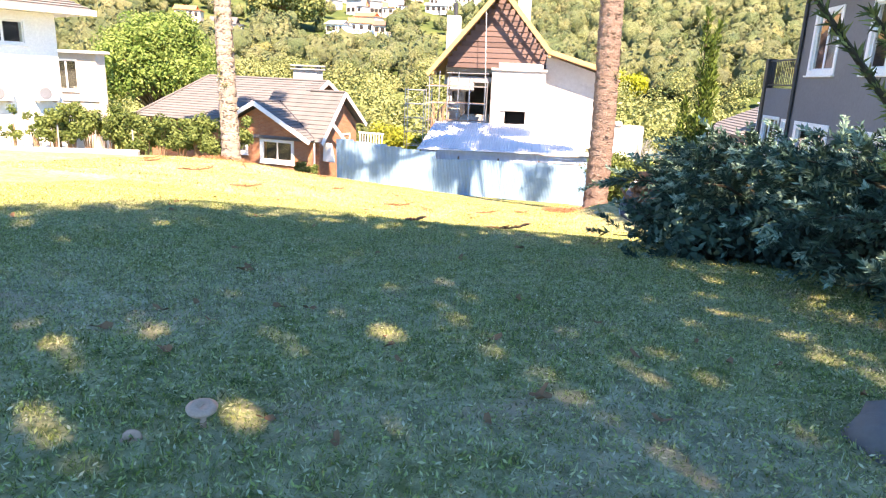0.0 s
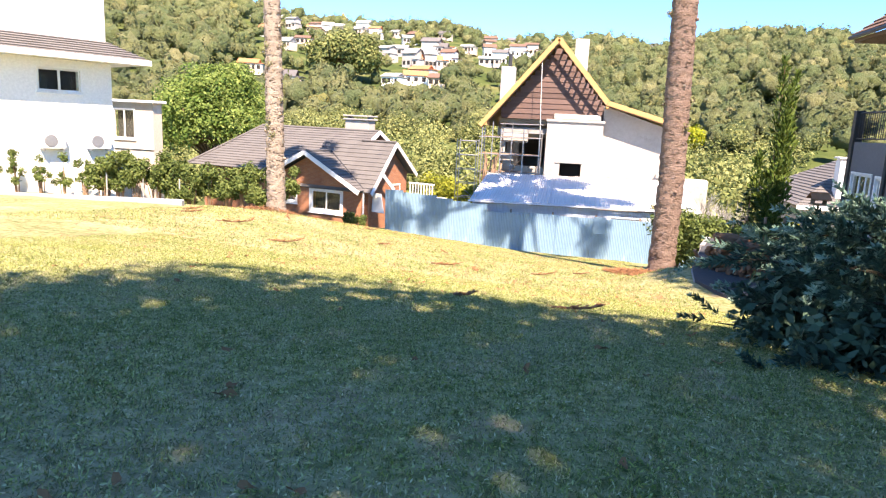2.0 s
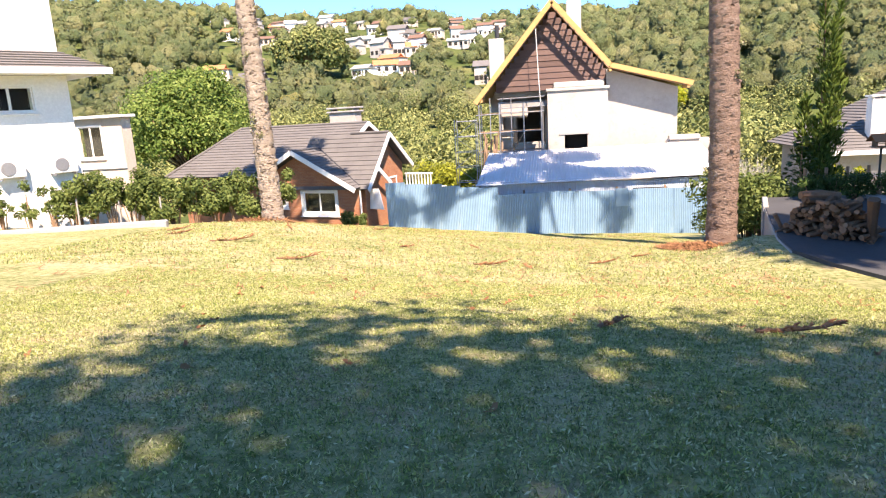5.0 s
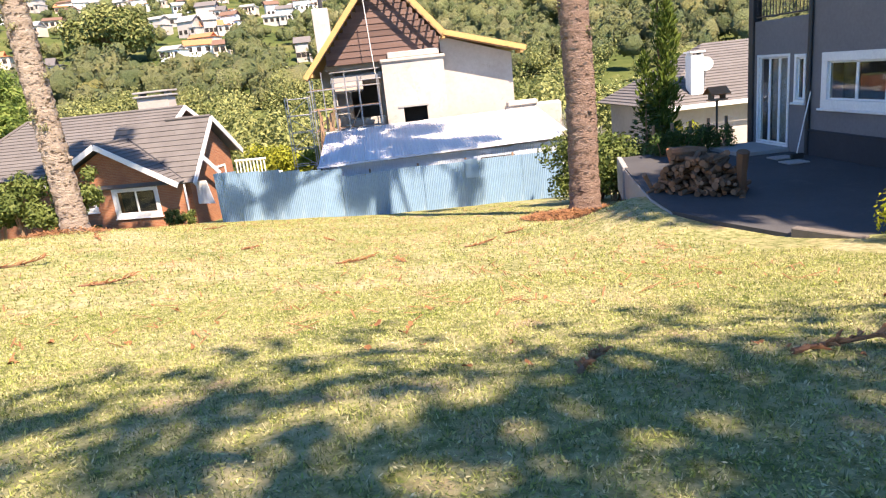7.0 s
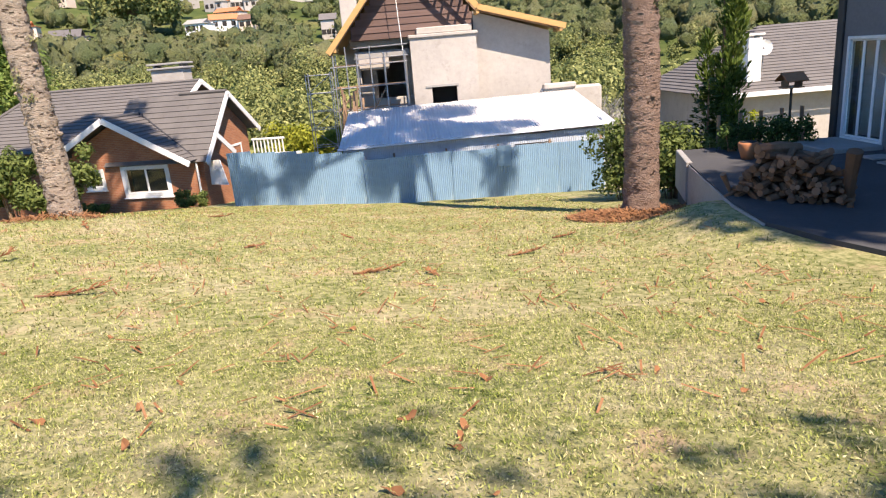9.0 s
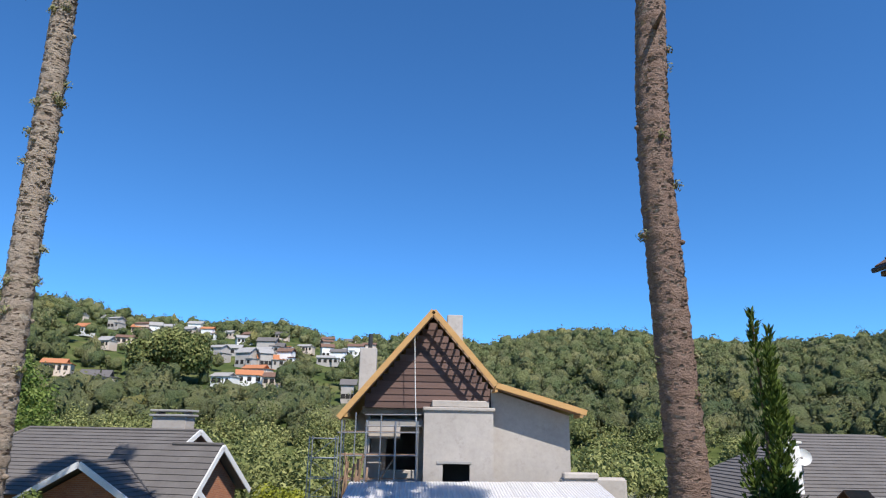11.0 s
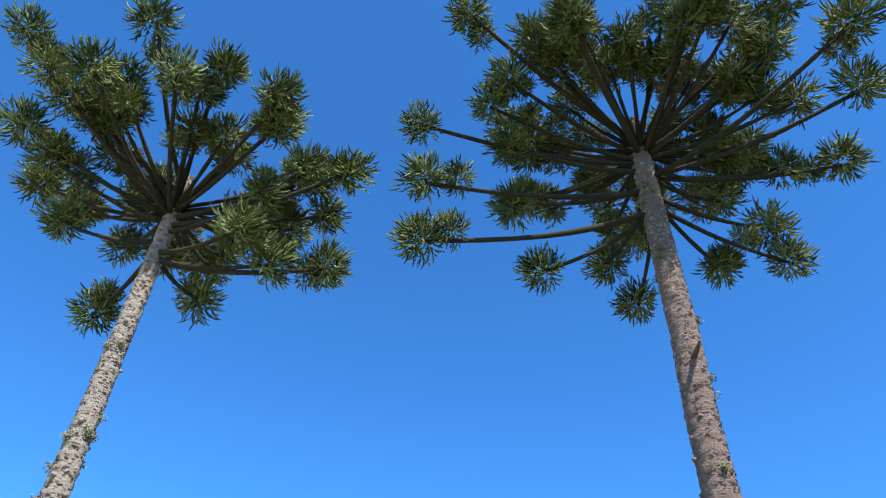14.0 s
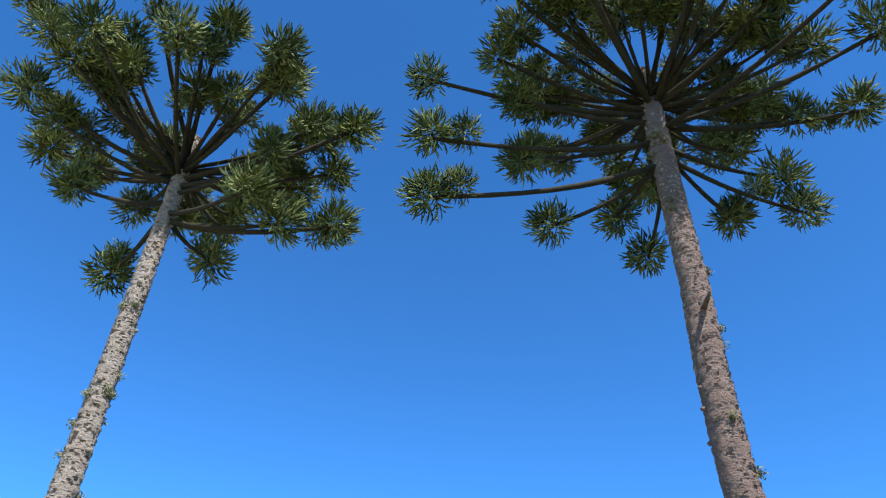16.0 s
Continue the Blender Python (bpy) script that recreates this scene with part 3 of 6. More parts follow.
# ---- broad-leaved trees and shrubs ----
def leafy_tree(name, at, trunk_h, clumps, n, leaf, material, label, category="tree", r=0.16, seed=1, group=""):
    """Tapered trunk, limbs to each clump and a crown of many small leaves."""
    rng = np.random.default_rng(seed)
    x, y, z = at
    tree = thing(name, at, label, category, group)
    centres = [Vector((x + a, y + b, z + c)) for a, b, c, _ in clumps]
    fork = Vector((x, y, z + trunk_h))
    g = Geo().tube([(x, y, z - 0.2), (x + 0.03, y, z + trunk_h * 0.5), tuple(fork)], [r * 1.25, r, r * 0.8], 9)
    part("trunk", g, WOOD, tree, smooth=True)
    for c in centres:
        g = Geo().tube(limb_points(fork, c, -0.1 * (c - fork).length, 5), [r * 0.55, r * 0.45, r * 0.35, r * 0.25, r * 0.1], 6)
        part("limb", g, WOOD, tree, smooth=True)
    part("crown", poly_mesh("crown", leaf_quads(rng, [tuple(c) for c in centres], [k[3] for k in clumps], n, leaf, 0.35, 0.4), material), material, tree)
    return tree


def clumps_in(rx, ry, rz, cz, n, size, seed, low=0.35):
    """Rounded clumps spread unevenly over an egg-shaped crown."""
    rng = np.random.default_rng(seed)
    d = unit(rng, n)
    d[:, 2] = np.abs(d[:, 2]) * 1.2 - low
    k = 0.45 + 0.5 * rng.random(n)
    return [(a * rx * q, b * ry * q, cz + c * rz * q, size * (0.7 + 0.6 * rng.random())) for (a, b, c), q in zip(d, k)]


leafy_tree("shade_tree", (7.4, -7.5, floor_z(7.4, -7.5)), 5.0, [(a - 2.0, b + 0.8, c, s) for a, b, c, s in clumps_in(6.7, 6.0, 4.5, 10.5, 44, 1.8, 3)], 18500, 0.17, LEAF, "large leafy tree shading the upper lawn", seed=4, r=0.35)
# Unseen tree, added out of view only to throw shade on the patio.
leafy_tree("shade_tree", (16.4, 3.6, floor_z(9, 3.6)), 8.0, clumps_in(5.2, 4.4, 3.0, 15.0, 64, 1.7, 13), 42000, 0.24, LEAF, "unseen tall leafy tree added to shade the patio", seed=14, r=0.35)
leafy_tree("garden_tree", (-24.4, 45.0, floor_z(-24.4, 45)), 5.0, [(a, b, c, q) for a, b, c, q in clumps_in(4.9, 4.0, 5.6, 3.0 - floor_z(-24.4, 45), 80, 1.2, 6, 0.75)], 40000, 0.13, GARDEN_LEAF, "rounded loose green tree behind the tiled house", seed=7)


def shrub(name, at, size, n, leaf, material, label, seed, category="shrub", lumps=14, group=""):
    """A low plant: short stems and a crown of leaves down to the ground."""
    rng = np.random.default_rng(seed)
    x, y, z = at
    sx, sy, sz = size
    ob = thing(name, at, label, category, group)
    c = [(x + rng.uniform(-1, 1) * sx * 0.62, y + rng.uniform(-1, 1) * sy * 0.62, z + sz * rng.uniform(0.22, 0.78)) for _ in range(lumps)]
    g = Geo()
    for p in c:
        g.tube([(x + (p[0] - x) * 0.25, y + (p[1] - y) * 0.25, z - 0.1), ((x + p[0]) / 2, (y + p[1]) / 2, z + sz * 0.3), p], [0.022, 0.016, 0.006], 5)
    part("stem", g, WOOD, ob)
    r = [min(sx, sy, sz) * rng.uniform(0.36, 0.55) for _ in c]
    part("leaves", poly_mesh("leaves", leaf_quads(rng, c, r, n, leaf, 0.3, 0.3), material), material, ob)
    return ob


def conifer(name, at, height, radius, material, label, seed, layers=26, per=26, category="tree", droop=-0.25, lean=0.0, taper=None):
    """A pointed evergreen: a stem with rings of flat sprays."""
    rng = np.random.default_rng(seed)
    x, y, z = at
    ob = thing(name, at, label, category)
    part("trunk", Geo().tube([(x, y, z - 0.2), (x + lean * 0.5, y, z + height * 0.5), (x + lean, y, z + height * 0.98)], [0.06 + radius * 0.05, 0.05, 0.008], 8), WOOD, ob)
    quads = []
    for k in range(layers):
        s = (k + 0.5) / layers
        r = radius * ((1 - s ** 3) if taper else (1 - s) ** 0.75) * rng.uniform(0.75, 1.15)
        for _ in range(max(6, int(per * (1 - s * 0.6)))):
            a = rng.uniform(0, 2 * np.pi)
            rr = r * rng.uniform(0.25, 1.0)
            p = np.array([x + lean * s + np.cos(a) * rr, y + np.sin(a) * rr, z + height * (0.02 + 0.97 * s) + rng.uniform(-0.1, 0.1)])
            out = np.array([np.cos(a), np.sin(a), droop + rng.uniform(-0.3, 0.5)])
            side = np.array([-np.sin(a), np.cos(a), rng.uniform(-0.4, 0.4)])
            ln, wd = rng.uniform(0.10, 0.22) * (0.6 + radius * 0.5), rng.uniform(0.03, 0.06)
            for tilt in (-0.5, 0.0, 0.5):
                o = out + side * tilt
                quads.append([p, p + o * ln * 0.5 + side * wd, p + o * ln, p + o * ln * 0.5 - side * wd])
    part("foliage", poly_mesh("foliage", np.array(quads), material), material, ob)
    return ob


def cypress(at, height, radius, label, seed, spires=11):
    """A column of upright spires of uneven height, feathery and open at the tips."""
    rng = np.random.default_rng(seed)
    x, y, z = at
    ob = thing("italian_cypress", at, label, "tree")
    part("trunk", Geo().tube([(x, y, z - 0.2), (x, y, z + height * 0.5), (x - 0.1, y, z + height * 0.97)], [0.11, 0.07, 0.008], 8), WOOD, ob)
    quads = []
    for k in range(spires):
        a = 2.4 * k
        off = radius * (0.12 if k < 2 else rng.uniform(0.35, 0.8))
        low, top = height * (0.0 if k < 4 else rng.uniform(0.05, 0.5)), height * ((1.0, 0.94)[k] if k < 2 else rng.uniform(0.45, 0.9))
        bx, by = x + math.cos(a) * off, y + math.sin(a) * off
        tx = x + math.cos(a) * off * 0.8 + (-0.16, 0.42)[k] if k < 2 else bx + math.cos(a) * 0.12
        n = int(520 * (top - low) / height)
        s = rng.random(n)
        r = radius * 0.55 * (1 - s) ** 0.6 * rng.uniform(0.2, 1.25, n)
        b = rng.uniform(0, 2 * np.pi, n)
        out = np.stack([np.cos(b), np.sin(b), 0 * b], -1)
        p = np.stack([bx + (tx - bx) * s, by + 0 * s, z + low + (top - low) * s], -1) + out * r[:, None]
        o = out * rng.uniform(0.1, 0.9, n)[:, None] + np.array([0, 0, 1.0])
        o /= np.linalg.norm(o, axis=1, keepdims=True)
        ln = rng.uniform(0.10, 0.26, n)[:, None]
        for _ in range(3):
            v = o + unit(rng, n) * 0.45
            side = np.cross(v, unit(rng, n)) * 0.030
            quads.append(np.stack([p, p + v * ln * 0.5 + side, p + v * ln, p + v * ln * 0.5 - side], 1))
    part("foliage", poly_mesh("foliage", np.concatenate(quads), CYPRESS), CYPRESS, ob)
    return ob


def juniper(at, reach, height, limbs, label, seed):
    """A spreading juniper: arching limbs set with feathery plumes, interior shade put into the dark inner colour, pale
    blue-green at the tips.
    """
    rng = np.random.default_rng(seed)
    x, y, z = at
    ob = thing("spreading_juniper", at, label, "shrub")
    inner, tips = [], []
    for k in range(limbs):
        a = rng.uniform(0, 2 * np.pi)
        r = reach * rng.uniform(0.35, 1.05)
        h = height * rng.uniform(0.06, 1.0) * (1.25 - 0.55 * r / reach)
        pts = [Vector((x + math.cos(a) * r * s, y + math.sin(a) * r * s, z + h * math.sin(min(1.0, s * 1.15) * math.pi / 2) - 0.1 * s)) for s in np.linspace(0.04, 1, 7)]
        part("limb", Geo().tube(pts, [0.035, 0.03, 0.025, 0.02, 0.015, 0.01, 0.004], 5), BRANCH, ob)
        for j in range(11):
            s = 0.25 + 0.75 * ((j + rng.random()) / 11) ** 0.8
            i = min(5, int(s * 6))
            p = np.array(pts[i].lerp(pts[i + 1], min(1.0, s * 6 - i))) + rng.normal(size=3) * 0.06
            d = np.array(pts[i + 1] - pts[i])
            d = d / np.linalg.norm(d) + rng.normal(size=3) * 0.42 + np.array([0, 0, 0.22])
            d /= np.linalg.norm(d)
            w = np.cross(d, (0, 0, 1.0))
            w /= np.linalg.norm(w) + 1e-6
            u = np.cross(w, d)
            n = 100
            length = rng.uniform(0.26, 0.52)
            f = rng.random(n)
            q = p + np.outer(f * length, d)
            q[:, 2] -= 0.10 * f ** 2 * length
            turn = rng.normal(size=n) * 1.1 + np.where(rng.random(n) < 0.5, 0, np.pi)
            o = d * rng.uniform(0.5, 1.0, n)[:, None] + np.outer(np.cos(turn), w) + np.outer(np.sin(turn) * 0.6, u)
            o /= np.linalg.norm(o, axis=1, keepdims=True)
            ln = (rng.uniform(0.06, 0.13, n) * (1.15 - 0.6 * f))[:, None]
            side = np.cross(o, unit(rng, n))
            side = side / (np.linalg.norm(side, axis=1, keepdims=True) + 1e-9) * rng.uniform(0.007, 0.013, n)[:, None]
            quad = np.stack([q, q + o * ln * 0.5 + side, q + o * ln, q + o * ln * 0.5 - side], 1)
            pale = f > rng.uniform(0.55, 0.95)
            inner.append(quad[~pale])
            tips.append(quad[pale])
    core = [(x + math.cos(b) * q, y + math.sin(b) * q, z + height * (0.30 - 0.12 * q / reach)) for b, q in zip(rng.uniform(0, 2 * np.pi, 26), reach * 0.72 * np.sqrt(rng.random(26)))]
    inner.append(leaf_quads(rng, core, np.full(26, height * 0.27), 12000, 0.055, 0.2, 0.2))
    tagged(part("spray", poly_mesh("spray", np.concatenate(inner), JUNIPER), JUNIPER, ob), kind="stuff")
    tagged(part("spray_tip", poly_mesh("spray_tip", np.concatenate(tips), JUNIPER_TIP), JUNIPER_TIP, ob, "pale blue-green young growth"), kind="stuff")
    return ob


juniper((5.65, 5.85, floor_z(5.65, 5.85)), 2.1, 1.55, 80, "spreading blue-green juniper bush at the lawn's edge", 21)
juniper((6.4, 3.3, floor_z(6.4, 3.3)), 2.05, 1.75, 64, "low dark blue-green juniper beside the lawn", 22)
cypress((9.2, 25.2, floor_z(9.2, 25.2)), 7.9, 0.6, "tall narrow cypress with a split pointed top", 31)
conifer("small_fir", (8.3, 24.2, floor_z(8.3, 24.2)), 3.3, 1.0, CONIFER, "small conical fir beside the patio", 32, 26, 34)
shrub("laurel_bush", (6.9, 23.2, floor_z(6.9, 23.2)), (1.0, 1.2, 2.2), 5200, 0.07, HEDGE, "tall loose green bush behind the pine trunk", 41, lumps=22)
shrub("laurel_bush", (6.1, 24.6, floor_z(6.1, 24.6)), (1.0, 1.0, 2.6), 5200, 0.07, HEDGE, "full green bush beside the pine trunk", 45, lumps=24)
shrub("laurel_bush", (7.2, 25.8, floor_z(7.2, 25.8)), (1.1, 1.3, 2.4), 5200, 0.07, HEDGE, "leafy green bush against the blue fence", 42, lumps=22)
shrub("golden_shrub", (11.0, 27.5, floor_z(9, 27.5) + 0.2), (0.8, 0.8, 2.6), 3000, 0.06, LIME, "yellow-leaved garden shrub behind the patio", 43)
shrub("round_box_bush", (6.75, 11.35, floor_z(6.75, 11.35)), (0.5, 0.5, 0.6), 3600, 0.028, LIME, "clipped round yellow-green bush by the patio kerb", 44, lumps=16)
for k in range(11):
    hx, hy = -15.4 + k * 0.66, 21.6 + 0.14 * k
    tall = 0.45 + (1.3, 1.35, 1.3, 1.35, 1.1, 1.3, 1.05, 1.2, 1.3, 1.15, 1.25)[k]
    shrub("hedge_bush", (hx, hy, floor_z(hx, hy)), (0.75, 0.6, tall * 1.25), 2600, 0.06, HEDGE, "patchy green hedge bush behind the white kerb", 50 + k, "hedge", 10, "hedge bushes")
for k in range(3):
    hx, hy = -15.0 + 1.35 * k, 21.35 + 0.25 * k
    whole("hedge_stake", Geo().tube([(hx, hy, floor_z(hx, hy) - 0.2), (hx + 0.02, hy, floor_z(hx, hy) + 0.95)], [0.03, 0.026], 8), CONCRETE, "pale concrete stake standing in the hedge", "post", group="hedge stakes")
for k in range(6):
    hx, hy = -17.6 + 0.42 * k, 18.9 + 0.62 * k
    shrub("young_climber", (hx, hy, floor_z(hx, hy)), (0.4, 0.3, 1.7 + 0.25 * (k % 2)), 620, 0.055, HEDGE, "thin young shrub against the white wall", 70 + k, "shrub", 9, "young shrubs")


def overhanging_pine():
    """A young araucaria whose scaly limb hangs over the lawn."""
    x, y = 5.5, 1.7
    z = floor_z(x, y)
    ob = thing("young_araucaria", (x, y, z), "young araucaria with dark scaly rising limbs beside the junipers", "tree")
    part("trunk", Geo().tube([(x, y, z - 0.2), (x, y, z + 1.2), (x, y, z + 2.6)], [0.09, 0.07, 0.03], 9), BRANCH, ob)
    r = np.random.default_rng(61)
    for a, b in (((5.5, 1.7, 0.95), (3.72, 1.6, 2.6)), ((5.5, 1.7, 1.2), (4.15, 1.75, 2.45)), ((5.5, 1.7, 1.0), (4.25, 1.5, 1.75)), ((5.5, 1.7, 1.6), (6.4, 2.4, 2.6)), ((5.5, 1.7, 1.8), (6.2, 0.9, 2.7))):
        pts = limb_points(a, b, 0.15, 7)
        part("limb", Geo().tube(pts, [0.04, 0.035, 0.03, 0.025, 0.02, 0.015, 0.01], 6), BRANCH, ob)
        g = Geo()
        for _ in range(420):
            s = r.uniform(0.15, 1)
            i = min(5, int(s * 6))
            p = pts[i].lerp(pts[i + 1], s * 6 - i)
            d = (pts[i + 1] - pts[i]).normalized() * 0.8 + Vector(r.normal(size=3)) * 0.6
            e = p + d.normalized() * r.uniform(0.05, 0.10)
            g.tube([p, p.lerp(e, 0.5), e], [0.008, 0.007, 0.001], 3, cap=False)
        tagged(part("needle", g, NEEDLE, ob), kind="stuff")


overhanging_pine()


for k, (hx, hy, tall) in enumerate(((-5.9, 43.4, 4.6), (-4.6, 45.2, 5.2), (-7.2, 46.4, 5.6), (-3.9, 47.5, 5.4))):
    shrub("valley_shrub", (hx, hy, floor_z(hx, hy)), (1.7, 1.4, tall), 5200, 0.11, VALLEY_LEAF, "bright yellow-green bushy tree behind the sheet fence", 120 + k, "tree", 18, "yellow-green bushy trees")


shrub("autumn_tree", (24.5, 152.0, floor_z(24.5, 152) + 2.0), (5.5, 4.5, 6.0), 5200, 0.34, LIME, "golden yellow tree standing out on the wooded slope", 131, "tree", 20)
leafy_tree("hillside_grove", (-81.5, 230.0, floor_z(-81.5, 230)), 6.0, clumps_in(14.0, 7.0, 9.0, 10.0, 60, 3.2, 15, 0.6), 16000, 0.62, FOREST, "tall grey-green grove below the hillside houses", seed=16, r=0.5)


# ---- shared building pieces ----
def moved(g, m):
    out = Geo()
    out.v, out.f = [tuple(m @ Vector(p)) for p in g.v], g.f
    return out


def window(parent, m, w, h, frame_w=0.12, deep=0.12, mullions=1, name="window", curtain=False):
    """A framed window: m puts it with its lower left corner at the origin, x along the wall, z up, y into the wall."""
    fr = Geo()
    fr.box(0, w, -0.03, deep, 0, frame_w, 0.008).box(0, w, -0.03, deep, h - frame_w, h, 0.008)
    fr.box(0, frame_w, -0.028, deep, frame_w, h - frame_w, 0.008).box(w - frame_w, w, -0.028, deep, frame_w, h - frame_w, 0.008)
    ob = part(name, moved(fr, m), TRIM, parent)
    part("sill", moved(Geo().box(-0.05, w + 0.05, -0.09, 0.02, -0.05, 0.0), m), TRIM, ob)
    cells = mullions + 1
    cw = (w - 2 * frame_w) / cells
    for k in range(cells):
        a = frame_w + k * cw
        sash = Geo()
        s = 0.045
        sash.box(a, a + cw, 0.03, 0.075, frame_w, frame_w + s).box(a, a + cw, 0.03, 0.075, h - frame_w - s, h - frame_w)
        sash.box(a, a + s, 0.032, 0.073, frame_w + s, h - frame_w - s).box(a + cw - s, a + cw, 0.032, 0.073, frame_w + s, h - frame_w - s)
        part("sash", moved(sash, m), TRIM, ob)
        pane = part("pane", moved(Geo().box(a + s, a + cw - s, 0.048, 0.058, frame_w + s, h - frame_w - s, 0.001), m), GLASS, ob)
        pane.visible_shadow = False
    # Near-black sheet stands in for the unlit room where there is no curtain.
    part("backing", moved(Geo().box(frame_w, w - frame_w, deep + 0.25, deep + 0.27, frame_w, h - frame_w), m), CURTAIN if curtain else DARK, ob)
    return ob


def wall_with_holes(x0, x1, z0, z1, holes, deep=0.3, top=None):
    """A wall along x with rectangular openings through it, one connected mesh; front face at y = 0. top: optional height over x."""
    xs = sorted({x0, x1, *(h[0] for h in holes), *(h[1] for h in holes)})
    zs = sorted({z0, *(h[2] for h in holes), *(h[3] for h in holes)}) + [None]
    solid = {}
    for i, (a, b) in enumerate(zip(xs, xs[1:])):
        for j in range(len(zs) - 1):
            lo, hi = zs[j], zs[j + 1]
            solid[i, j] = not any(h[0] < (a + b) / 2 < h[1] and hi is not None and h[2] < (lo + hi) / 2 < h[3] for h in holes)
    verts, at, faces = [], {}, []

    def corner(i, j, back):
        if (i, j, back) not in at:
            at[i, j, back] = len(verts)
            z = zs[j] if zs[j] is not None else float(top(xs[i])) if top else z1
            verts.append((xs[i], deep if back else 0, z))
        return at[i, j, back]

    for (i, j), full in solid.items():
        if not full:
            continue
        ring = [(i, j), (i + 1, j), (i + 1, j + 1), (i, j + 1)]
        faces.append([corner(*p, 0) for p in ring])
        faces.append([corner(*p, 1) for p in ring[::-1]])
        for (p, q), other in zip(zip(ring, ring[1:] + ring[:1]), ((i, j - 1), (i + 1, j), (i, j + 1), (i - 1, j))):
            if not solid.get(other, False):
                faces.append([corner(*q, 0), corner(*p, 0), corner(*p, 1), corner(*q, 1)])
    return Geo().add(verts, faces)


def tiled_slope(p0, p1, p2, p3, course=0.30, lap=0.035):
    """Lapped roof courses between the eave p0-p1 and the ridge p3-p2."""
    p0, p1, p2, p3 = (Vector(p) for p in (p0, p1, p2, p3))
    n = max(2, int(((p3 - p0).length + (p2 - p1).length) / 2 / course))
    nor = (p1 - p0).cross(p3 - p0)
    nor.normalize()
    if nor.z < 0:
        nor = -nor
    up, rows = nor * lap, []
    for k in range(n):
        a, b = k / n, (k + 1) / n
        rows += [(p0.lerp(p3, a) + up, p1.lerp(p2, a) + up), (p0.lerp(p3, b) + nor * 0.002, p1.lerp(p2, b) + nor * 0.002)]
    rows = [(p0 - nor * 0.03, p1 - nor * 0.03)] + rows + [(p3 - nor * 0.03, p2 - nor * 0.03)]
    verts = [p for r in rows for p in r]
    m = len(rows)
    faces = [(2 * k, 2 * k + 1, 2 * k + 3, 2 * k + 2) for k in range(m - 1)] + [(0, 2 * m - 2, 2 * m - 1, 1)]
    faces += [tuple(2 * k for k in range(m)), tuple(2 * k + 1 for k in range(m))[::-1]]
    return Geo().add(verts, faces)


def corrugated(w, h, wave, amp, per=6):
    """A thin corrugated sheet, x across the waves, z along them, two skins with edges."""
    n = int(w / wave * per)
    g = Geo()
    verts, faces = [], []
    for k in range(n + 1):
        x = w * k / n
        y = amp * math.sin(2 * math.pi * x / wave)
        verts += [(x, y, 0), (x, y, h), (x, y + 0.004, h), (x, y + 0.004, 0)]
    for k in range(n):
        a, b = 4 * k, 4 * k + 4
        for i in range(4):
            j = (i + 1) % 4
            faces.append((a + i, b + i, b + j, a + j))
    faces += [(0, 1, 2, 3), (4 * n + 3, 4 * n + 2, 4 * n + 1, 4 * n)]
    return g.add(verts, faces)


def brick_material(turn):
    m, nt, bsdf = nodes_of("brick_courses")
    tc = nt.nodes.new("ShaderNodeTexCoord")
    mp = nt.nodes.new("ShaderNodeMapping")
    mp.inputs["Rotation"].default_value = (0, 0, radians(turn))
    nt.links.new(tc.outputs["Object"], mp.inputs["Vector"])
    sep, com = nt.nodes.new("ShaderNodeSeparateXYZ"), nt.nodes.new("ShaderNodeCombineXYZ")
    nt.links.new(mp.outputs[0], sep.inputs[0])
    add = nt.nodes.new("ShaderNodeMath")
    nt.links.new(sep.outputs[0], add.inputs[0])
    nt.links.new(sep.outputs[1], add.inputs[1])
    nt.links.new(add.outputs[0], com.inputs[0])
    nt.links.new(sep.outputs[2], com.inputs[1])
    br = nt.nodes.new("ShaderNodeTexBrick")
    br.inputs["Color1"].default_value = (0.40, 0.155, 0.07, 1)
    br.inputs["Color2"].default_value = (0.30, 0.11, 0.055, 1)
    br.inputs["Mortar"].default_value = (0.36, 0.22, 0.14, 1)
    br.inputs["Scale"].default_value = 1.0
    br.inputs["Brick Width"].default_value, br.inputs["Row Height"].default_value = 0.23, 0.075
    br.inputs["Mortar Size"].default_value = 0.008
    nt.links.new(com.outputs[0], br.inputs["Vector"])
    c = blend(nt, br.outputs["Color"], (0.22, 0.085, 0.05), ramp(nt, noise_at(nt, mp.outputs[0], 1.5, 6), [(0.5, (0, 0, 0)), (0.75, (0.6, 0.6, 0.6))]))
    nt.links.new(c, bsdf.inputs["Base Color"])
    bsdf.inputs["Roughness"].default_value = 0.9
    bump(nt, bsdf, br.outputs["Fac"], -0.5, 0.01)
    return m


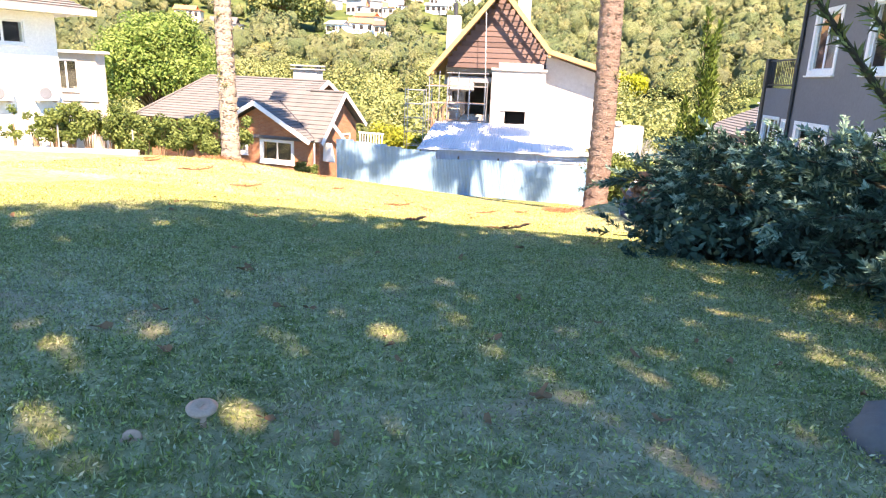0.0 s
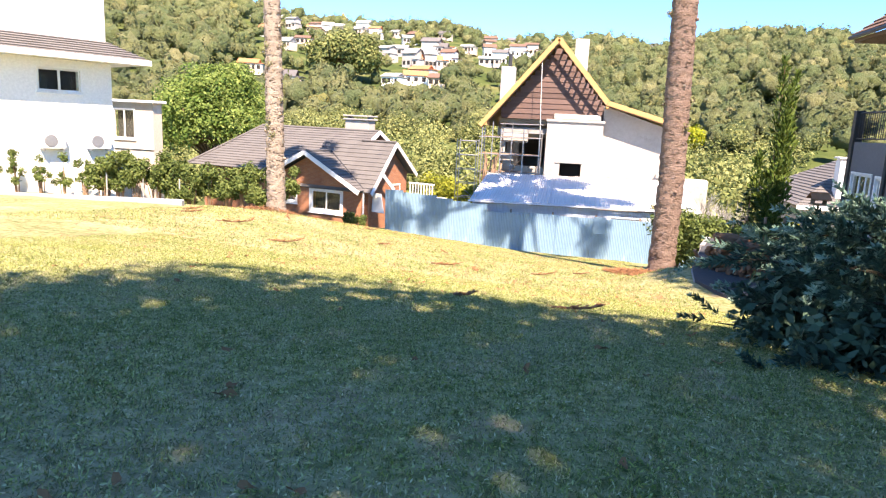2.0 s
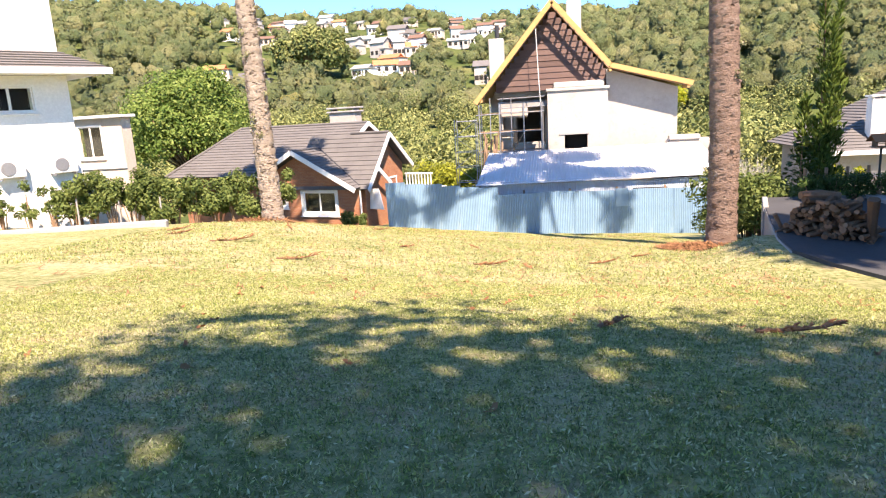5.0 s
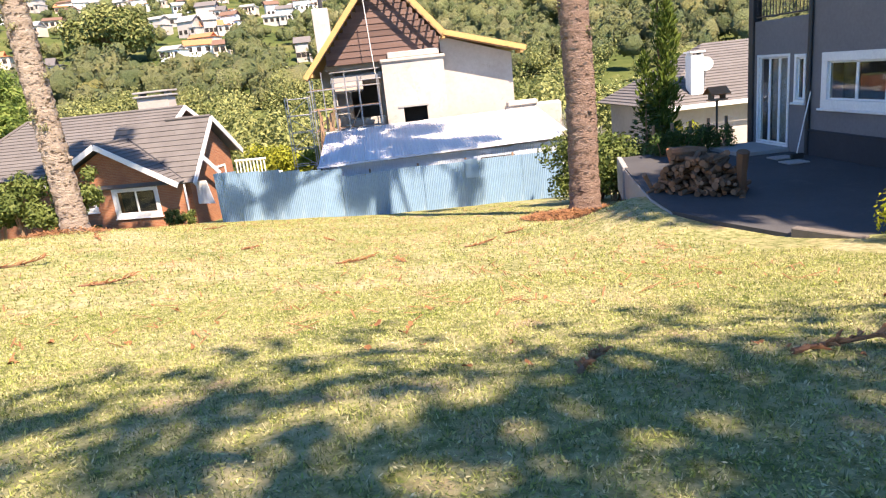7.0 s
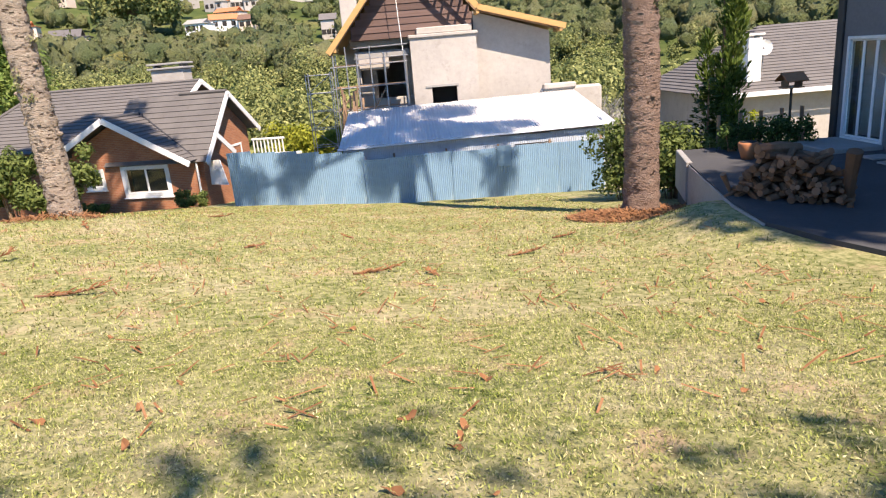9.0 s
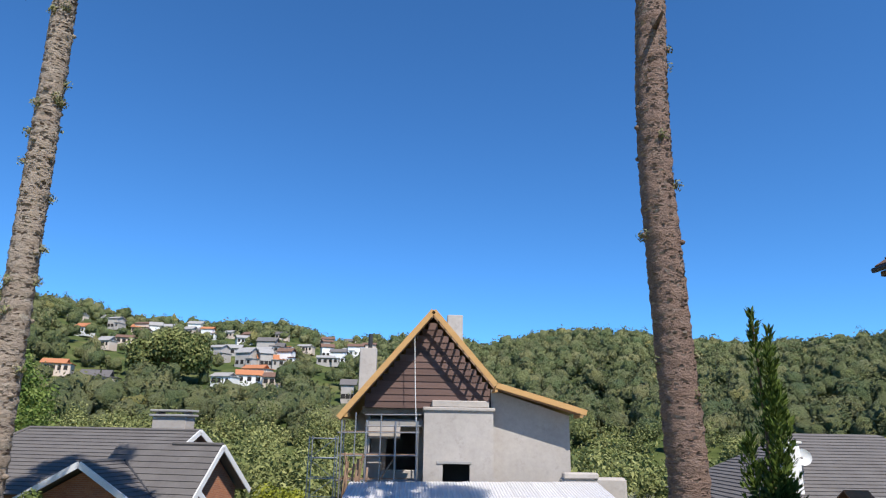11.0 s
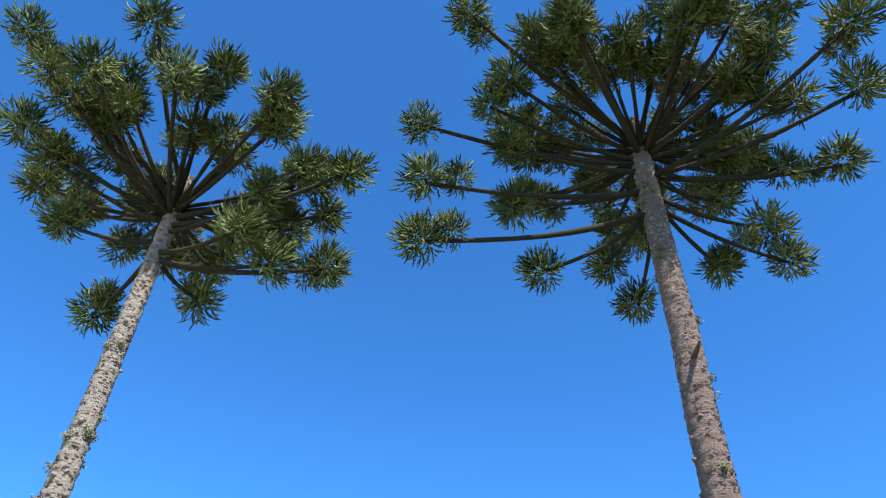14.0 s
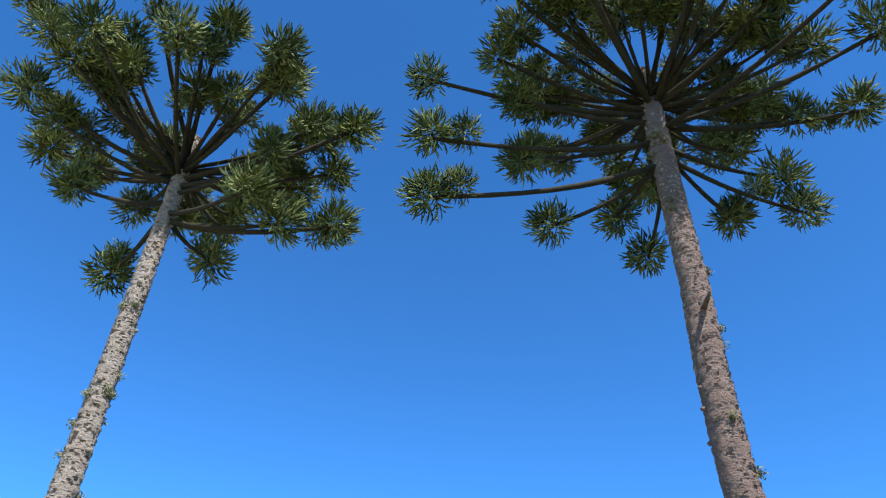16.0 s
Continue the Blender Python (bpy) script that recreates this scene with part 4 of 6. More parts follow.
# ---- brick house with tiled roof ----
def brick_house():
    H = pose(-9.0, 34.6, 0, 0, 0, -14)
    wallmat = brick_material(14)
    house = thing("brick_house", H @ Vector((-5, 3, -6.0)), "red brick house with grey tiled gables and white trim", "house")
    apex, le, re = (-3.8, 0.15), (-6.95, -1.5), (-0.15, -1.82)

    def under(u):
        a = le if u < apex[0] else re
        s = (u - a[0]) / (apex[0] - a[0])
        return a[1] + (apex[1] - a[1]) * s - 0.16

    front = wall_with_holes(-6.2, apex[0], -6.0, 0, [(-5.8, -4.8, -2.95, -2.0), (-3.95, apex[0], -3.33, -1.87)], 0.3, under)
    g = wall_with_holes(apex[0], -0.35, -6.0, 0, [(apex[0], -1.6, -3.33, -1.87)], 0.3, under)
    front.add(g.v, g.f)
    part("front_wall", moved(front, H), wallmat, house)
    body = Geo().box(-13.3, -0.6, 1.2, 4.6, -6.5, -1.3, 0.01).box(-13.3, -2.6, 4.6, 9.0, -6.5, -1.3, 0.01).box(-6.2, -5.9, 0.3, 1.2, -6, -1.55, 0.002).box(-0.65, -0.35, 0.3, 1.2, -6, -1.9, 0.002)
    part("side_wall", moved(body, H), wallmat, house)
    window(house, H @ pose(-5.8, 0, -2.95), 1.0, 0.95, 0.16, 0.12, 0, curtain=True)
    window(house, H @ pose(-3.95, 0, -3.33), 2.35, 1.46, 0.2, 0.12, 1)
    # roofs
    slopes = [
        ((-13.9, 0.4, -1.2), (-2.3, 0.4, -1.2), (-2.3, 5, 1.38), (-11.6, 5, 1.38)),
        ((-2.3, 9.6, -1.2), (-13.9, 9.6, -1.2), (-11.6, 5, 1.38), (-2.3, 5, 1.38)),
        ((-13.9, 9.6, -1.2), (-13.9, 0.4, -1.2), (-11.6, 5, 1.38), (-11.6, 5.01, 1.38)),
        ((-4.6, -0.15, -1.9), (0.35, -0.15, -1.9), (0.35, 2.5, 0.83), (-4.6, 2.5, 0.83)),
        ((0.35, 5.1, -1.05), (-2.3, 5.1, -1.05), (-2.3, 2.5, 0.83), (0.35, 2.5, 0.83)),
        ((le[0], 2.6, le[1] + 0.02), (le[0], -0.7, le[1] + 0.02), (apex[0], -0.7, apex[1] + 0.02), (apex[0], 2.9, apex[1] + 0.02)),
        ((re[0], -0.7, re[1] + 0.02), (re[0], 0.2, re[1] + 0.02), (apex[0], 2.9, apex[1] + 0.02), (apex[0], -0.7, apex[1] + 0.02)),
    ]
    for p in slopes:
        part("roof_slope", moved(tiled_slope(*p), H), TILE, house)
    for a, b in (((-11.6, 5, 1.42), (-2.3, 5, 1.42)), ((-3.8, -0.7, 0.2), (-3.8, 2.8, 0.2)), ((-11.6, 5, 1.42), (-13.9, 0.4, -1.14)), ((-2.0, 2.5, 0.88), (0.35, 2.5, 0.88))):
        part("ridge_cap", moved(Geo().tube([a, b], [0.075, 0.075], 8), H), TILE, house)
    for a, b in (((le[0] - 0.05, -0.74, le[1] - 0.08), (apex[0], -0.74, apex[1] - 0.03)), ((apex[0], -0.74, apex[1] - 0.03), (re[0] + 0.05, -0.74, re[1] - 0.08)),
                 ((0.39, -0.2, -1.98), (0.39, 2.5, 0.78)), ((0.39, 2.5, 0.78), (0.39, 5.15, -1.15)), ((-2.26, 2.8, 0.2), (-2.26, 5, 1.36)), ((-2.26, 5, 1.36), (-2.26, 7, 0.3)),
                 ((0.39, 0.9, -0.86), (0.36, 2.4, -1.9))):
        part("bargeboard", moved(Geo().bar(a, b, 0.05, 0.24), H), TRIM, house)
    for a, b in (((-3.8, 1.88, 0.2), (-0.3, 0.05, -1.72)), ((-3.8, 1.88, 0.2), (-5.5, 0.95, -0.78))):
        part("valley_gutter", moved(Geo().tube([a, b], [0.06, 0.06], 6), H), PLINTH, house, "dark valley gutter between the roof slopes")
    gable = Geo().slab([(-0.1, 0.3, -6), (-0.1, 4.7, -6), (-0.1, 4.7, -0.95), (-0.1, 2.5, 0.65), (-0.1, 0.3, -1.7)], 0.3, (1, 0, 0))
    part("gable_wall", moved(gable, H), wallmat, house)
    window(house, H @ pose(-0.1, 2.9, -2.9, 0, 0, 90), 1.0, 1.3, 0.1, 0.1, 0, curtain=True)
    stack = Geo().box(-5.3, -3.5, 5.6, 6.4, 0.8, 2.05, 0.02)
    ch = part("chimney", moved(stack, H), PLASTER, house)
    for z in (2.05, 2.27):
        part("cap", moved(Geo().box(-5.42, -3.38, 5.48, 6.52, z, z + 0.1, 0.02), H), CONCRETE, ch)
    for u in (-5.2, -3.7):
        part("cap_pier", moved(Geo().box(u, u + 0.12, 5.7, 6.3, 2.15, 2.27, 0.01), H), CONCRETE, ch)
    part("downpipe", moved(Geo().tube([(-0.2, -0.08, -1.9), (-0.2, -0.08, -5.5)], [0.045, 0.045], 8), H), TRIM, house)
    part("side_awning", moved(Geo().slab([(0.0, 0.5, -3.0), (0.9, 0.3, -3.0), (0.5, 0.6, -1.95), (0.0, 0.6, -1.95)], 0.06), H), TRIM, house, "white sloping side canopy")
    rail = thing("white_balustrade", H @ Vector((0.2, 6.2, -5.5)), "white wooden terrace balustrade beside the brick house", "railing")
    part("deck", moved(Geo().box(-0.6, 1.2, 5.9, 8.0, -5.5, -2.7, 0.02), H), TRIM, rail)
    part("top_rail", moved(Geo().box(-0.6, 1.2, 5.95, 6.05, -1.78, -1.68, 0.01), H), TRIM, rail)
    for k in range(9):
        part("baluster", moved(Geo().box(-0.55 + k * 0.2, -0.49 + k * 0.2, 5.97, 6.03, -2.7, -1.78, 0.006), H), TRIM, rail)


brick_house()
for k, (hx, hy, tall) in enumerate(((-14.6, 35.3, 0.75), (-13.9, 35.1, 0.5), (-9.6, 33.5, 0.9), (-9.0, 33.2, 0.65))):
    shrub("foundation_plant", (hx, hy, floor_z(hx, hy)), (0.5, 0.35, tall), 900, 0.07, HEDGE, "small leafy plant growing against the brick wall", 150 + k, group="foundation plants")


# ---- blue sheet fence and shed ----
def blue_fence():
    z = floor_z(0, 31.6)
    fence = thing("sheet_fence", (0, 31.6, z), "blue painted corrugated metal fence sheets at the lawn's foot", "fence")
    rng = random.Random(8)
    me = corrugated(0.92, 2.35, 0.076, 0.010).data("sheet")
    me.materials.append(BLUE)
    for k in range(17):
        x = -7.05 + k * 0.855
        top = -1.30 - 0.42 * min(1, (x + 7.05) / 4.4) - (0.30 if x > -2.0 else 0.0) + rng.uniform(-0.03, 0.03)
        piece("sheet", me, fence, pose(x, 31.6 + 0.012 * (k % 2), top - 2.35, rng.uniform(-1.2, 1.2), rng.uniform(-0.8, 0.8), rng.uniform(-1.0, 1.0)))
    for k in range(8):
        x = -6.9 + k * 2.05
        part("post", Geo().box(x, x + 0.08, 31.80, 31.88, -4.6, -1.9, 0.006), WOOD, fence)
    for zz in (-3.5, -2.2):
        part("rail", Geo().box(-7.0, 7.4, 31.74, 31.80, zz, zz + 0.08, 0.004), WOOD, fence)
    shed = thing("site_shed", (2.6, 36, -4.5), "site shed with pale corrugated walls and a low sheet roof", "shed")
    up = corrugated(1.1, 0.62, 0.076, 0.010).data("wall_sheet")
    up.materials.append(GALV)
    for k in range(10):
        x = -2.7 + k * 1.03
        m = pose(x, 32.2 + 0.012 * (k % 2), -2.28 + 0.02 * math.sin(k * 1.7), 0, rng.uniform(-1, 1), 0)
        piece("wall_sheet", up, shed, m)
    # Near-black strip stands in for shade in a gap between sheets.
    part("wall_patch", Geo().box(4.1, 5.6, 32.14, 32.17, -2.06, -2.02, 0.004), DARK, shed, "dark strip painted in for the shaded gap between the sheets")
    part("wall_patch", Geo().box(3.3, 3.85, 31.54, 31.56, -2.75, -1.95, 0.004), BLUE, shed, "blue patch sheet over the fence")
    part("frame", Geo().box(-2.7, 7.8, 32.3, 32.4, -4.6, -1.75, 0.01).box(-2.7, -2.6, 32.4, 39, -4.6, -1.3, 0.01).box(7.7, 7.8, 32.4, 39, -4.6, -1.3, 0.01), GALV, shed)
    length = math.hypot(6.6, 0.95)
    roof = corrugated(1.06, length, 0.13, 0.018).data("roof_sheet")
    roof.materials.append(ROOFSHEET)
    tilt = math.degrees(math.atan2(6.6, 0.95))
    for k in range(11):
        x = -2.85 + k * 1.0
        piece("roof_sheet", roof, shed, pose(x, 32.0, -1.58 + 0.012 * (k % 2) + 0.012 * k, -tilt, 0, 0))
    part("ridge_flap", Geo().slab([(-2.9, 31.95, -1.66), (8.1, 31.95, -1.52), (8.1, 31.98, -1.44), (-2.9, 31.98, -1.58)], 0.02), GALV, shed)
    part("parapet", Geo().box(6.6, 9.6, 38.7, 39.2, -4.5, -0.32, 0.16).box(6.7, 8.3, 38.6, 39.1, -0.40, -0.12, 0.10), PLASTER, shed, "rounded grey rendered wall end")


blue_fence()


# ---- house under construction ----
def new_house():
    Y0 = 40.0
    house = thing("unfinished_house", (2.5, 44, -5.5), "unfinished grey rendered house with timber gable and new pine eaves", "house")
    F = pose(0, Y0, 0)
    line = lambda x: interp(x, [-3.54, 0.73, 3.73, 7.94], [2.15, 7.2, 3.75, 2.57]) - 0.35
    left = wall_with_holes(-2.45, 0.4, -5.5, 2.75, [(-1.45, 0.2, -0.7, 1.5)], 0.25)
    part("front_wall", moved(left, pose(0, Y0 + 2.3, 0)), PLASTER, house)
    part("recess_cheek", Geo().box(0.4, 0.65, Y0 + 0.9, Y0 + 2.3, -5.5, 2.35, 0.01).box(-2.45, -2.2, Y0 + 1.7, Y0 + 2.3, -5.5, 2.35, 0.01), PLASTER, house)
    part("parapet", Geo().box(-2.35, -1.55, Y0 + 0.1, Y0 + 0.35, -0.55, 0.55, 0.04).box(-1.55, 0.35, Y0 + 0.1, Y0 + 0.35, -0.75, -0.2, 0.03), PLASTER, house, "low rendered balcony wall")
    part("wing_wall", moved(wall_with_holes(3.6, 7.35, -5.5, 3, [], 0.25, line), F), PLASTER, house)
    part("side_wall", Geo().box(7.1, 7.35, Y0 + 0.25, 50, -5.5, 2.3, 0.02).box(-2.45, -2.2, Y0 + 1.15, 50, -5.5, 2.6, 0.02).box(-2.4, 7.1, 49.7, 50, -5.5, 2.2, 0.02), PLASTER, house)
    part("floor_slab", Geo().box(-2.4, 0.38, Y0 + 0.1, Y0 + 2.55, -1.0, -0.75, 0.02).box(-2.4, 0.38, Y0 + 0.5, Y0 + 2.55, 1.75, 2.1, 0.02).box(-2.2, 7.1, Y0 + 2.6, 49.7, -1.2, -1.0, 0.02).box(-2.2, 7.1, Y0 + 2.6, 49.7, 2.2, 2.35, 0.02), CONCRETE, house)
    breast = wall_with_holes(0.4, 3.62, -5.5, 2.5, [(1.29, 2.53, -1.0, 0.14)], 0.35)
    block = part("chimney_breast", moved(breast, pose(0, Y0 - 0.75, 0)), PLASTER, house)
    part("cheek", Geo().box(0.4, 0.65, Y0 - 0.4, Y0 + 0.9, -5.5, 2.5, 0.01).box(3.36, 3.62, Y0 - 0.4, Y0 + 0.02, -5.5, 2.5, 0.01), PLASTER, block)
    part("firebox", Geo().box(1.1, 2.7, Y0 + 0.3, Y0 + 0.4, -1.2, 0.3, 0.01), DARK, block)
    part("ledge", Geo().box(0.33, 3.7, Y0 - 0.85, Y0 + 0.1, 2.5, 2.66, 0.03), PLASTER, block)
    part("shoulder", Geo().box(0.75, 3.45, Y0 - 0.6, Y0 + 0.1, 2.66, 2.98, 0.04), PLASTER, block)
    part("lintel", Geo().box(1.0, 2.62, Y0 - 0.80, Y0 - 0.7, 0.14, 0.26, 0.01), CONCRETE, block)
    # timber gable
    n = 13
    for k in range(n):
        z0 = 2.62 + k * 0.315
        z1 = z0 + 0.335
        xl, xr = interp(z1, [2.15, 7.2], [-3.54, 0.73]) + 0.16, interp(z1, [3.75, 7.2], [3.73, 0.73]) - 0.16
        if xr - xl < 0.1:
            break
        xl, xr = max(xl, -2.45), min(xr, 3.72)
        g = Geo().slab([(xl, Y0 + 0.06, z0), (xr, Y0 + 0.06, z0), (xr, Y0 + 0.105, z1), (xl, Y0 + 0.105, z1)], 0.03, (0, -1, 0.14))
        part("gable_board", g, BOARD, house)
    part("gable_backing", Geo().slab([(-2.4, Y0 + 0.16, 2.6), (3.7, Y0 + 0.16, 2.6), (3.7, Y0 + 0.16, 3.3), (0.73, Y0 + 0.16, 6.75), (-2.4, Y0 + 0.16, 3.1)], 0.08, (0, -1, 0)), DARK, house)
    part("beam", Geo().box(-2.6, 0.6, Y0 + 0.62, Y0 + 0.9, 2.35, 2.7, 0.02), CONCRETE, house)
    # roof
    yf, yb = Y0 - 1.05, 50.4
    for (x0, z0), (x1, z1) in (((-3.54, 2.15), (0.73, 7.2)), ((0.73, 7.2), (3.73, 3.75)), ((3.73, 3.75), (7.94, 2.57))):
        ys = yf if z1 > z0 or x0 > 3 else Y0 - 0.02
        p = [(x0, ys, z0), (x1, ys, z1), (x1, yb, z1), (x0, yb, z0)]
        part("roof_deck", Geo().slab(p, 0.05, (-(z1 - z0), 0, x1 - x0)), PINE, house)
        part("roof_slope", tiled_slope(*( [p[0], p[3], p[2], p[1]] if z1 > z0 else [p[2], p[1], p[0], p[3]])), ROOFSHEET, house)
        part("bargeboard", Geo().bar((x0, yf - 0.03, z0 - 0.06), (x1, yf - 0.03, z1 - 0.06), 0.05, 0.26, (0, 0, 1)), PINE, house, "new yellow pine bargeboard")
        part("inner_rafter", Geo().bar((x0, yf + 0.5, z0 - 0.16), (x1, yf + 0.5, z1 - 0.16), 0.08, 0.16, (0, 0, 1)), WOOD, house)
        steps_n = int(math.hypot(x1 - x0, z1 - z0) / 0.42)
        for k in range(1, steps_n):
            s = k / steps_n
            x, z = x0 + (x1 - x0) * s, z0 + (z1 - z0) * s - 0.10
            part("batten", Geo().box(x - 0.04, x + 0.04, yf, Y0 + 0.05, z - 0.07, z + 0.05, 0.005), WOOD, house)
    for x, z in ((3.73, 3.6), (7.7, 2.5), (-3.2, 2.35)):
        part("purlin_end", Geo().box(x - 0.07, x + 0.07, yf, Y0 + 0.3, z - 0.22, z - 0.02, 0.01), PINE, house)
    a = part("chimney", Geo().box(-3.3, -2.35, 46, 46.9, 1.5, 6.15, 0.03), PLASTER, house)
    part("flue_pipe", Geo().tube([(-2.75, 46.4, 6.1), (-2.75, 46.4, 7.0)], [0.13, 0.13], 12), BLACK, a, "black flue pipe")
    part("chimney", Geo().box(1.6, 2.45, 43.5, 44.4, 4, 7.75, 0.03), PLASTER, house)
    part("hoist_rope", Geo().tube([(-0.15, yf + 0.1, 6.1), (-0.05, yf + 0.1, 3.4), (0.05, yf + 0.1, 1.6)], [0.02, 0.02, 0.02], 5), TRIM, house)
    # scaffold
    sc = thing("scaffold", (-2.6, 38.8, -5.2), "timber and pipe scaffold with planks beside the unfinished house", "scaffold")
    rng = random.Random(3)
    for x in (-3.3, -2.2, -0.9, 0.1):
        for y in (38.7, 39.6):
            part("pole", Geo().tube([(x, y, -5.2), (x + rng.uniform(-0.05, 0.05), y, 2.0)], [0.035, 0.035], 6), STEEL, sc)
    for z in (-0.6, 0.45, 1.45):
        part("ledger", Geo().tube([(-3.5, 38.7, z), (0.2, 38.7, z + 0.05)], [0.03, 0.03], 6), STEEL, sc)
        part("plank", Geo().box(-3.4, 0.1, 38.8, 39.1, z + 0.04, z + 0.08, 0.006), WOOD, sc)
        part("plank", Geo().box(-3.3, 0.0, 39.15, 39.5, z + 0.04, z + 0.08, 0.006), WOOD, sc)
    for a, b in (((-3.3, 38.7, -0.6), (-2.2, 38.7, 0.45)), ((-2.2, 38.7, -1.6), (-0.9, 38.7, 0.4)), ((-0.9, 38.7, -0.9), (-2.1, 38.7, -1.8)), ((-2.9, 38.6, -2.0), (-3.1, 38.6, 0.6)), ((-2.6, 38.6, -2.0), (-2.3, 38.6, 0.5)), ((-3.2, 38.5, -2.0), (-3.0, 38.5, 0.4))):
        part("brace", Geo().tube([a, b], [0.04, 0.035], 6), WOOD, sc)
    for k in range(9):
        x = -3.3 + 0.13 * k + rng.uniform(-0.05, 0.05)
        part("leaning_board", Geo().bar((x, 38.35 + rng.uniform(0, 0.2), -2.6), (x + rng.uniform(-0.25, 0.35), 38.66, rng.uniform(-0.2, 0.35)), 0.10, 0.03, (0, 1, 0)), WOOD if k % 3 else DARK, sc)
    for z in (1.75, 2.25):
        part("guard_rail", Geo().tube([(-2.3, 38.75, z), (0.25, 38.75, z + 0.03)], [0.028, 0.028], 6), STEEL, sc)
    for x in (-2.75, -1.6):
        part("pole", Geo().tube([(x, 38.72, -5.2), (x + 0.04, 38.72, 2.35)], [0.03, 0.03], 6), STEEL, sc)
    part("board_wall", Geo().box(-2.3, -0.7, 39.65, 39.7, 1.2, 1.75, 0.01), PLASTER, sc)
    tower = thing("frame_tower", (-3.9, 37.2, -5.0), "thin steel frame tower standing by the scaffold", "scaffold")
    xs, ys = (-4.45, -3.35), (36.8, 37.7)
    for x in xs:
        for y in ys:
            part("upright", Geo().tube([(x, y, -5.0), (x, y, 1.3)], [0.024, 0.024], 6), STEEL, tower)
    for k in range(8):
        z = -4.4 + k * 0.8
        part("rung", Geo().tube([(xs[0], ys[0], z), (xs[1], ys[0], z)], [0.018, 0.018], 5), STEEL, tower)
        part("rung", Geo().tube([(xs[0], ys[1], z), (xs[1], ys[1], z)], [0.018, 0.018], 5), STEEL, tower)
        part("diagonal", Geo().tube([(xs[k % 2], ys[0], z), (xs[1 - k % 2], ys[0], z + 0.8 if z < 0.5 else z)], [0.014, 0.014], 5), STEEL, tower)


new_house()


# ---- white house and the buildings beside it ----
def white_house():
    H = pose(-17.0, 21.5, 0, 0, 0, 60)
    house = thing("white_house", H @ Vector((-4, 4, -1.5)), "white rendered two-storey house with a slate skirt roof", "house")
    part("lower_wall", moved(wall_with_holes(-14, 1.96, -2.5, 3.75, [(-0.72, 0.86, 2.52, 3.45)], 0.3), H), WHITE, house)
    part("side_wall", moved(Geo().box(1.66, 1.96, 0.3, 9, -3, 3.75, 0.01), H), WHITE, house)
    part("upper_wall", moved(Geo().box(-14, 1.93, 0.3, 9, 4.3, 9.5, 0.02), H), WHITE, house)
    part("skirt_roof", moved(tiled_slope((-14, -1.0, 3.92), (3.1, -1.0, 3.92), (1.93, 0.35, 4.6), (-14, 0.35, 4.6), 0.22, 0.045), H), TILE, house)
    part("skirt_roof", moved(tiled_slope((3.1, -1.0, 3.92), (3.1, 9, 3.92), (1.93, 9, 4.6), (1.93, 0.35, 4.6), 0.22, 0.045), H), TILE, house)
    part("soffit", moved(Geo().box(-14, 3.06, -0.96, 0, 3.76, 3.88, 0.02).box(1.97, 3.06, 0, 9, 3.76, 3.88, 0.02), H), TRIM, house)
    part("fascia", moved(Geo().box(-14, 3.12, -1.04, -0.97, 3.74, 3.95, 0.01), H), TRIM, house)
    window(house, H @ pose(-0.72, 0, 2.52), 1.58, 0.93, 0.07, 0.14, 1)
    for x in (1.3, -0.35):
        ac = thing("air_conditioner", H @ Vector((x, -0.2, 0.45)), "white outdoor air conditioner unit on the wall", "air conditioner", "air conditioner units")
        part("casing", moved(Geo().box(x - 0.42, x + 0.42, -0.36, -0.02, 0.45, 1.05, 0.03), H), TRIM, ac)
        part("fan_grille", moved(Geo().tube([(x - 0.1, -0.385, 0.75), (x - 0.1, -0.35, 0.75)], [0.22, 0.24], 20), H), STEEL, ac)
        part("bracket", moved(Geo().box(x - 0.35, x - 0.3, -0.36, 0, 0.39, 0.445, 0.004), H), STEEL, ac)
        part("bracket", moved(Geo().box(x + 0.3, x + 0.35, -0.36, 0, 0.39, 0.445, 0.004), H), STEEL, ac)
    k = pose(-13.7, 19.03, -0.98, 0, 0, 13.5)
    whole("kerb_1", Geo().box(-6.5, 3.0, -0.14, 0.14, -0.6, 0.08, 0.03, k), CONCRETE, "pale low concrete kerb along the lawn", "kerb", "structure")
    cream = thing("cream_building", (-22, 34, -4), "cream two-storey building with dark shuttered windows", "house")
    part("wall", moved(wall_with_holes(-25.7, -20.5, -4, 2.4, [(-23.0, -21.6, 0.4, 2.1), (-22.9, -21.7, -1.3, -0.35)], 0.3), pose(0, 32.2, 0)), CREAM, cream)
    part("side_wall", Geo().box(-20.8, -20.5, 32.5, 33.0, -4, 2.4, 0.01), CREAM, cream)
    part("roof", Geo().box(-26.0, -20.3, 31.9, 33.2, 2.4, 2.55, 0.03), TRIM, cream)
    part("floor_band", Geo().box(-25.7, -20.48, 32.12, 32.19, -0.1, 0.15, 0.01), TRIM, cream)
    window(cream, pose(-23.0, 32.2, 0.4), 1.4, 1.7, 0.08, 0.1, 1)
    window(cream, pose(-22.9, 32.2, -1.3), 1.2, 0.95, 0.08, 0.1, 1)


white_house()


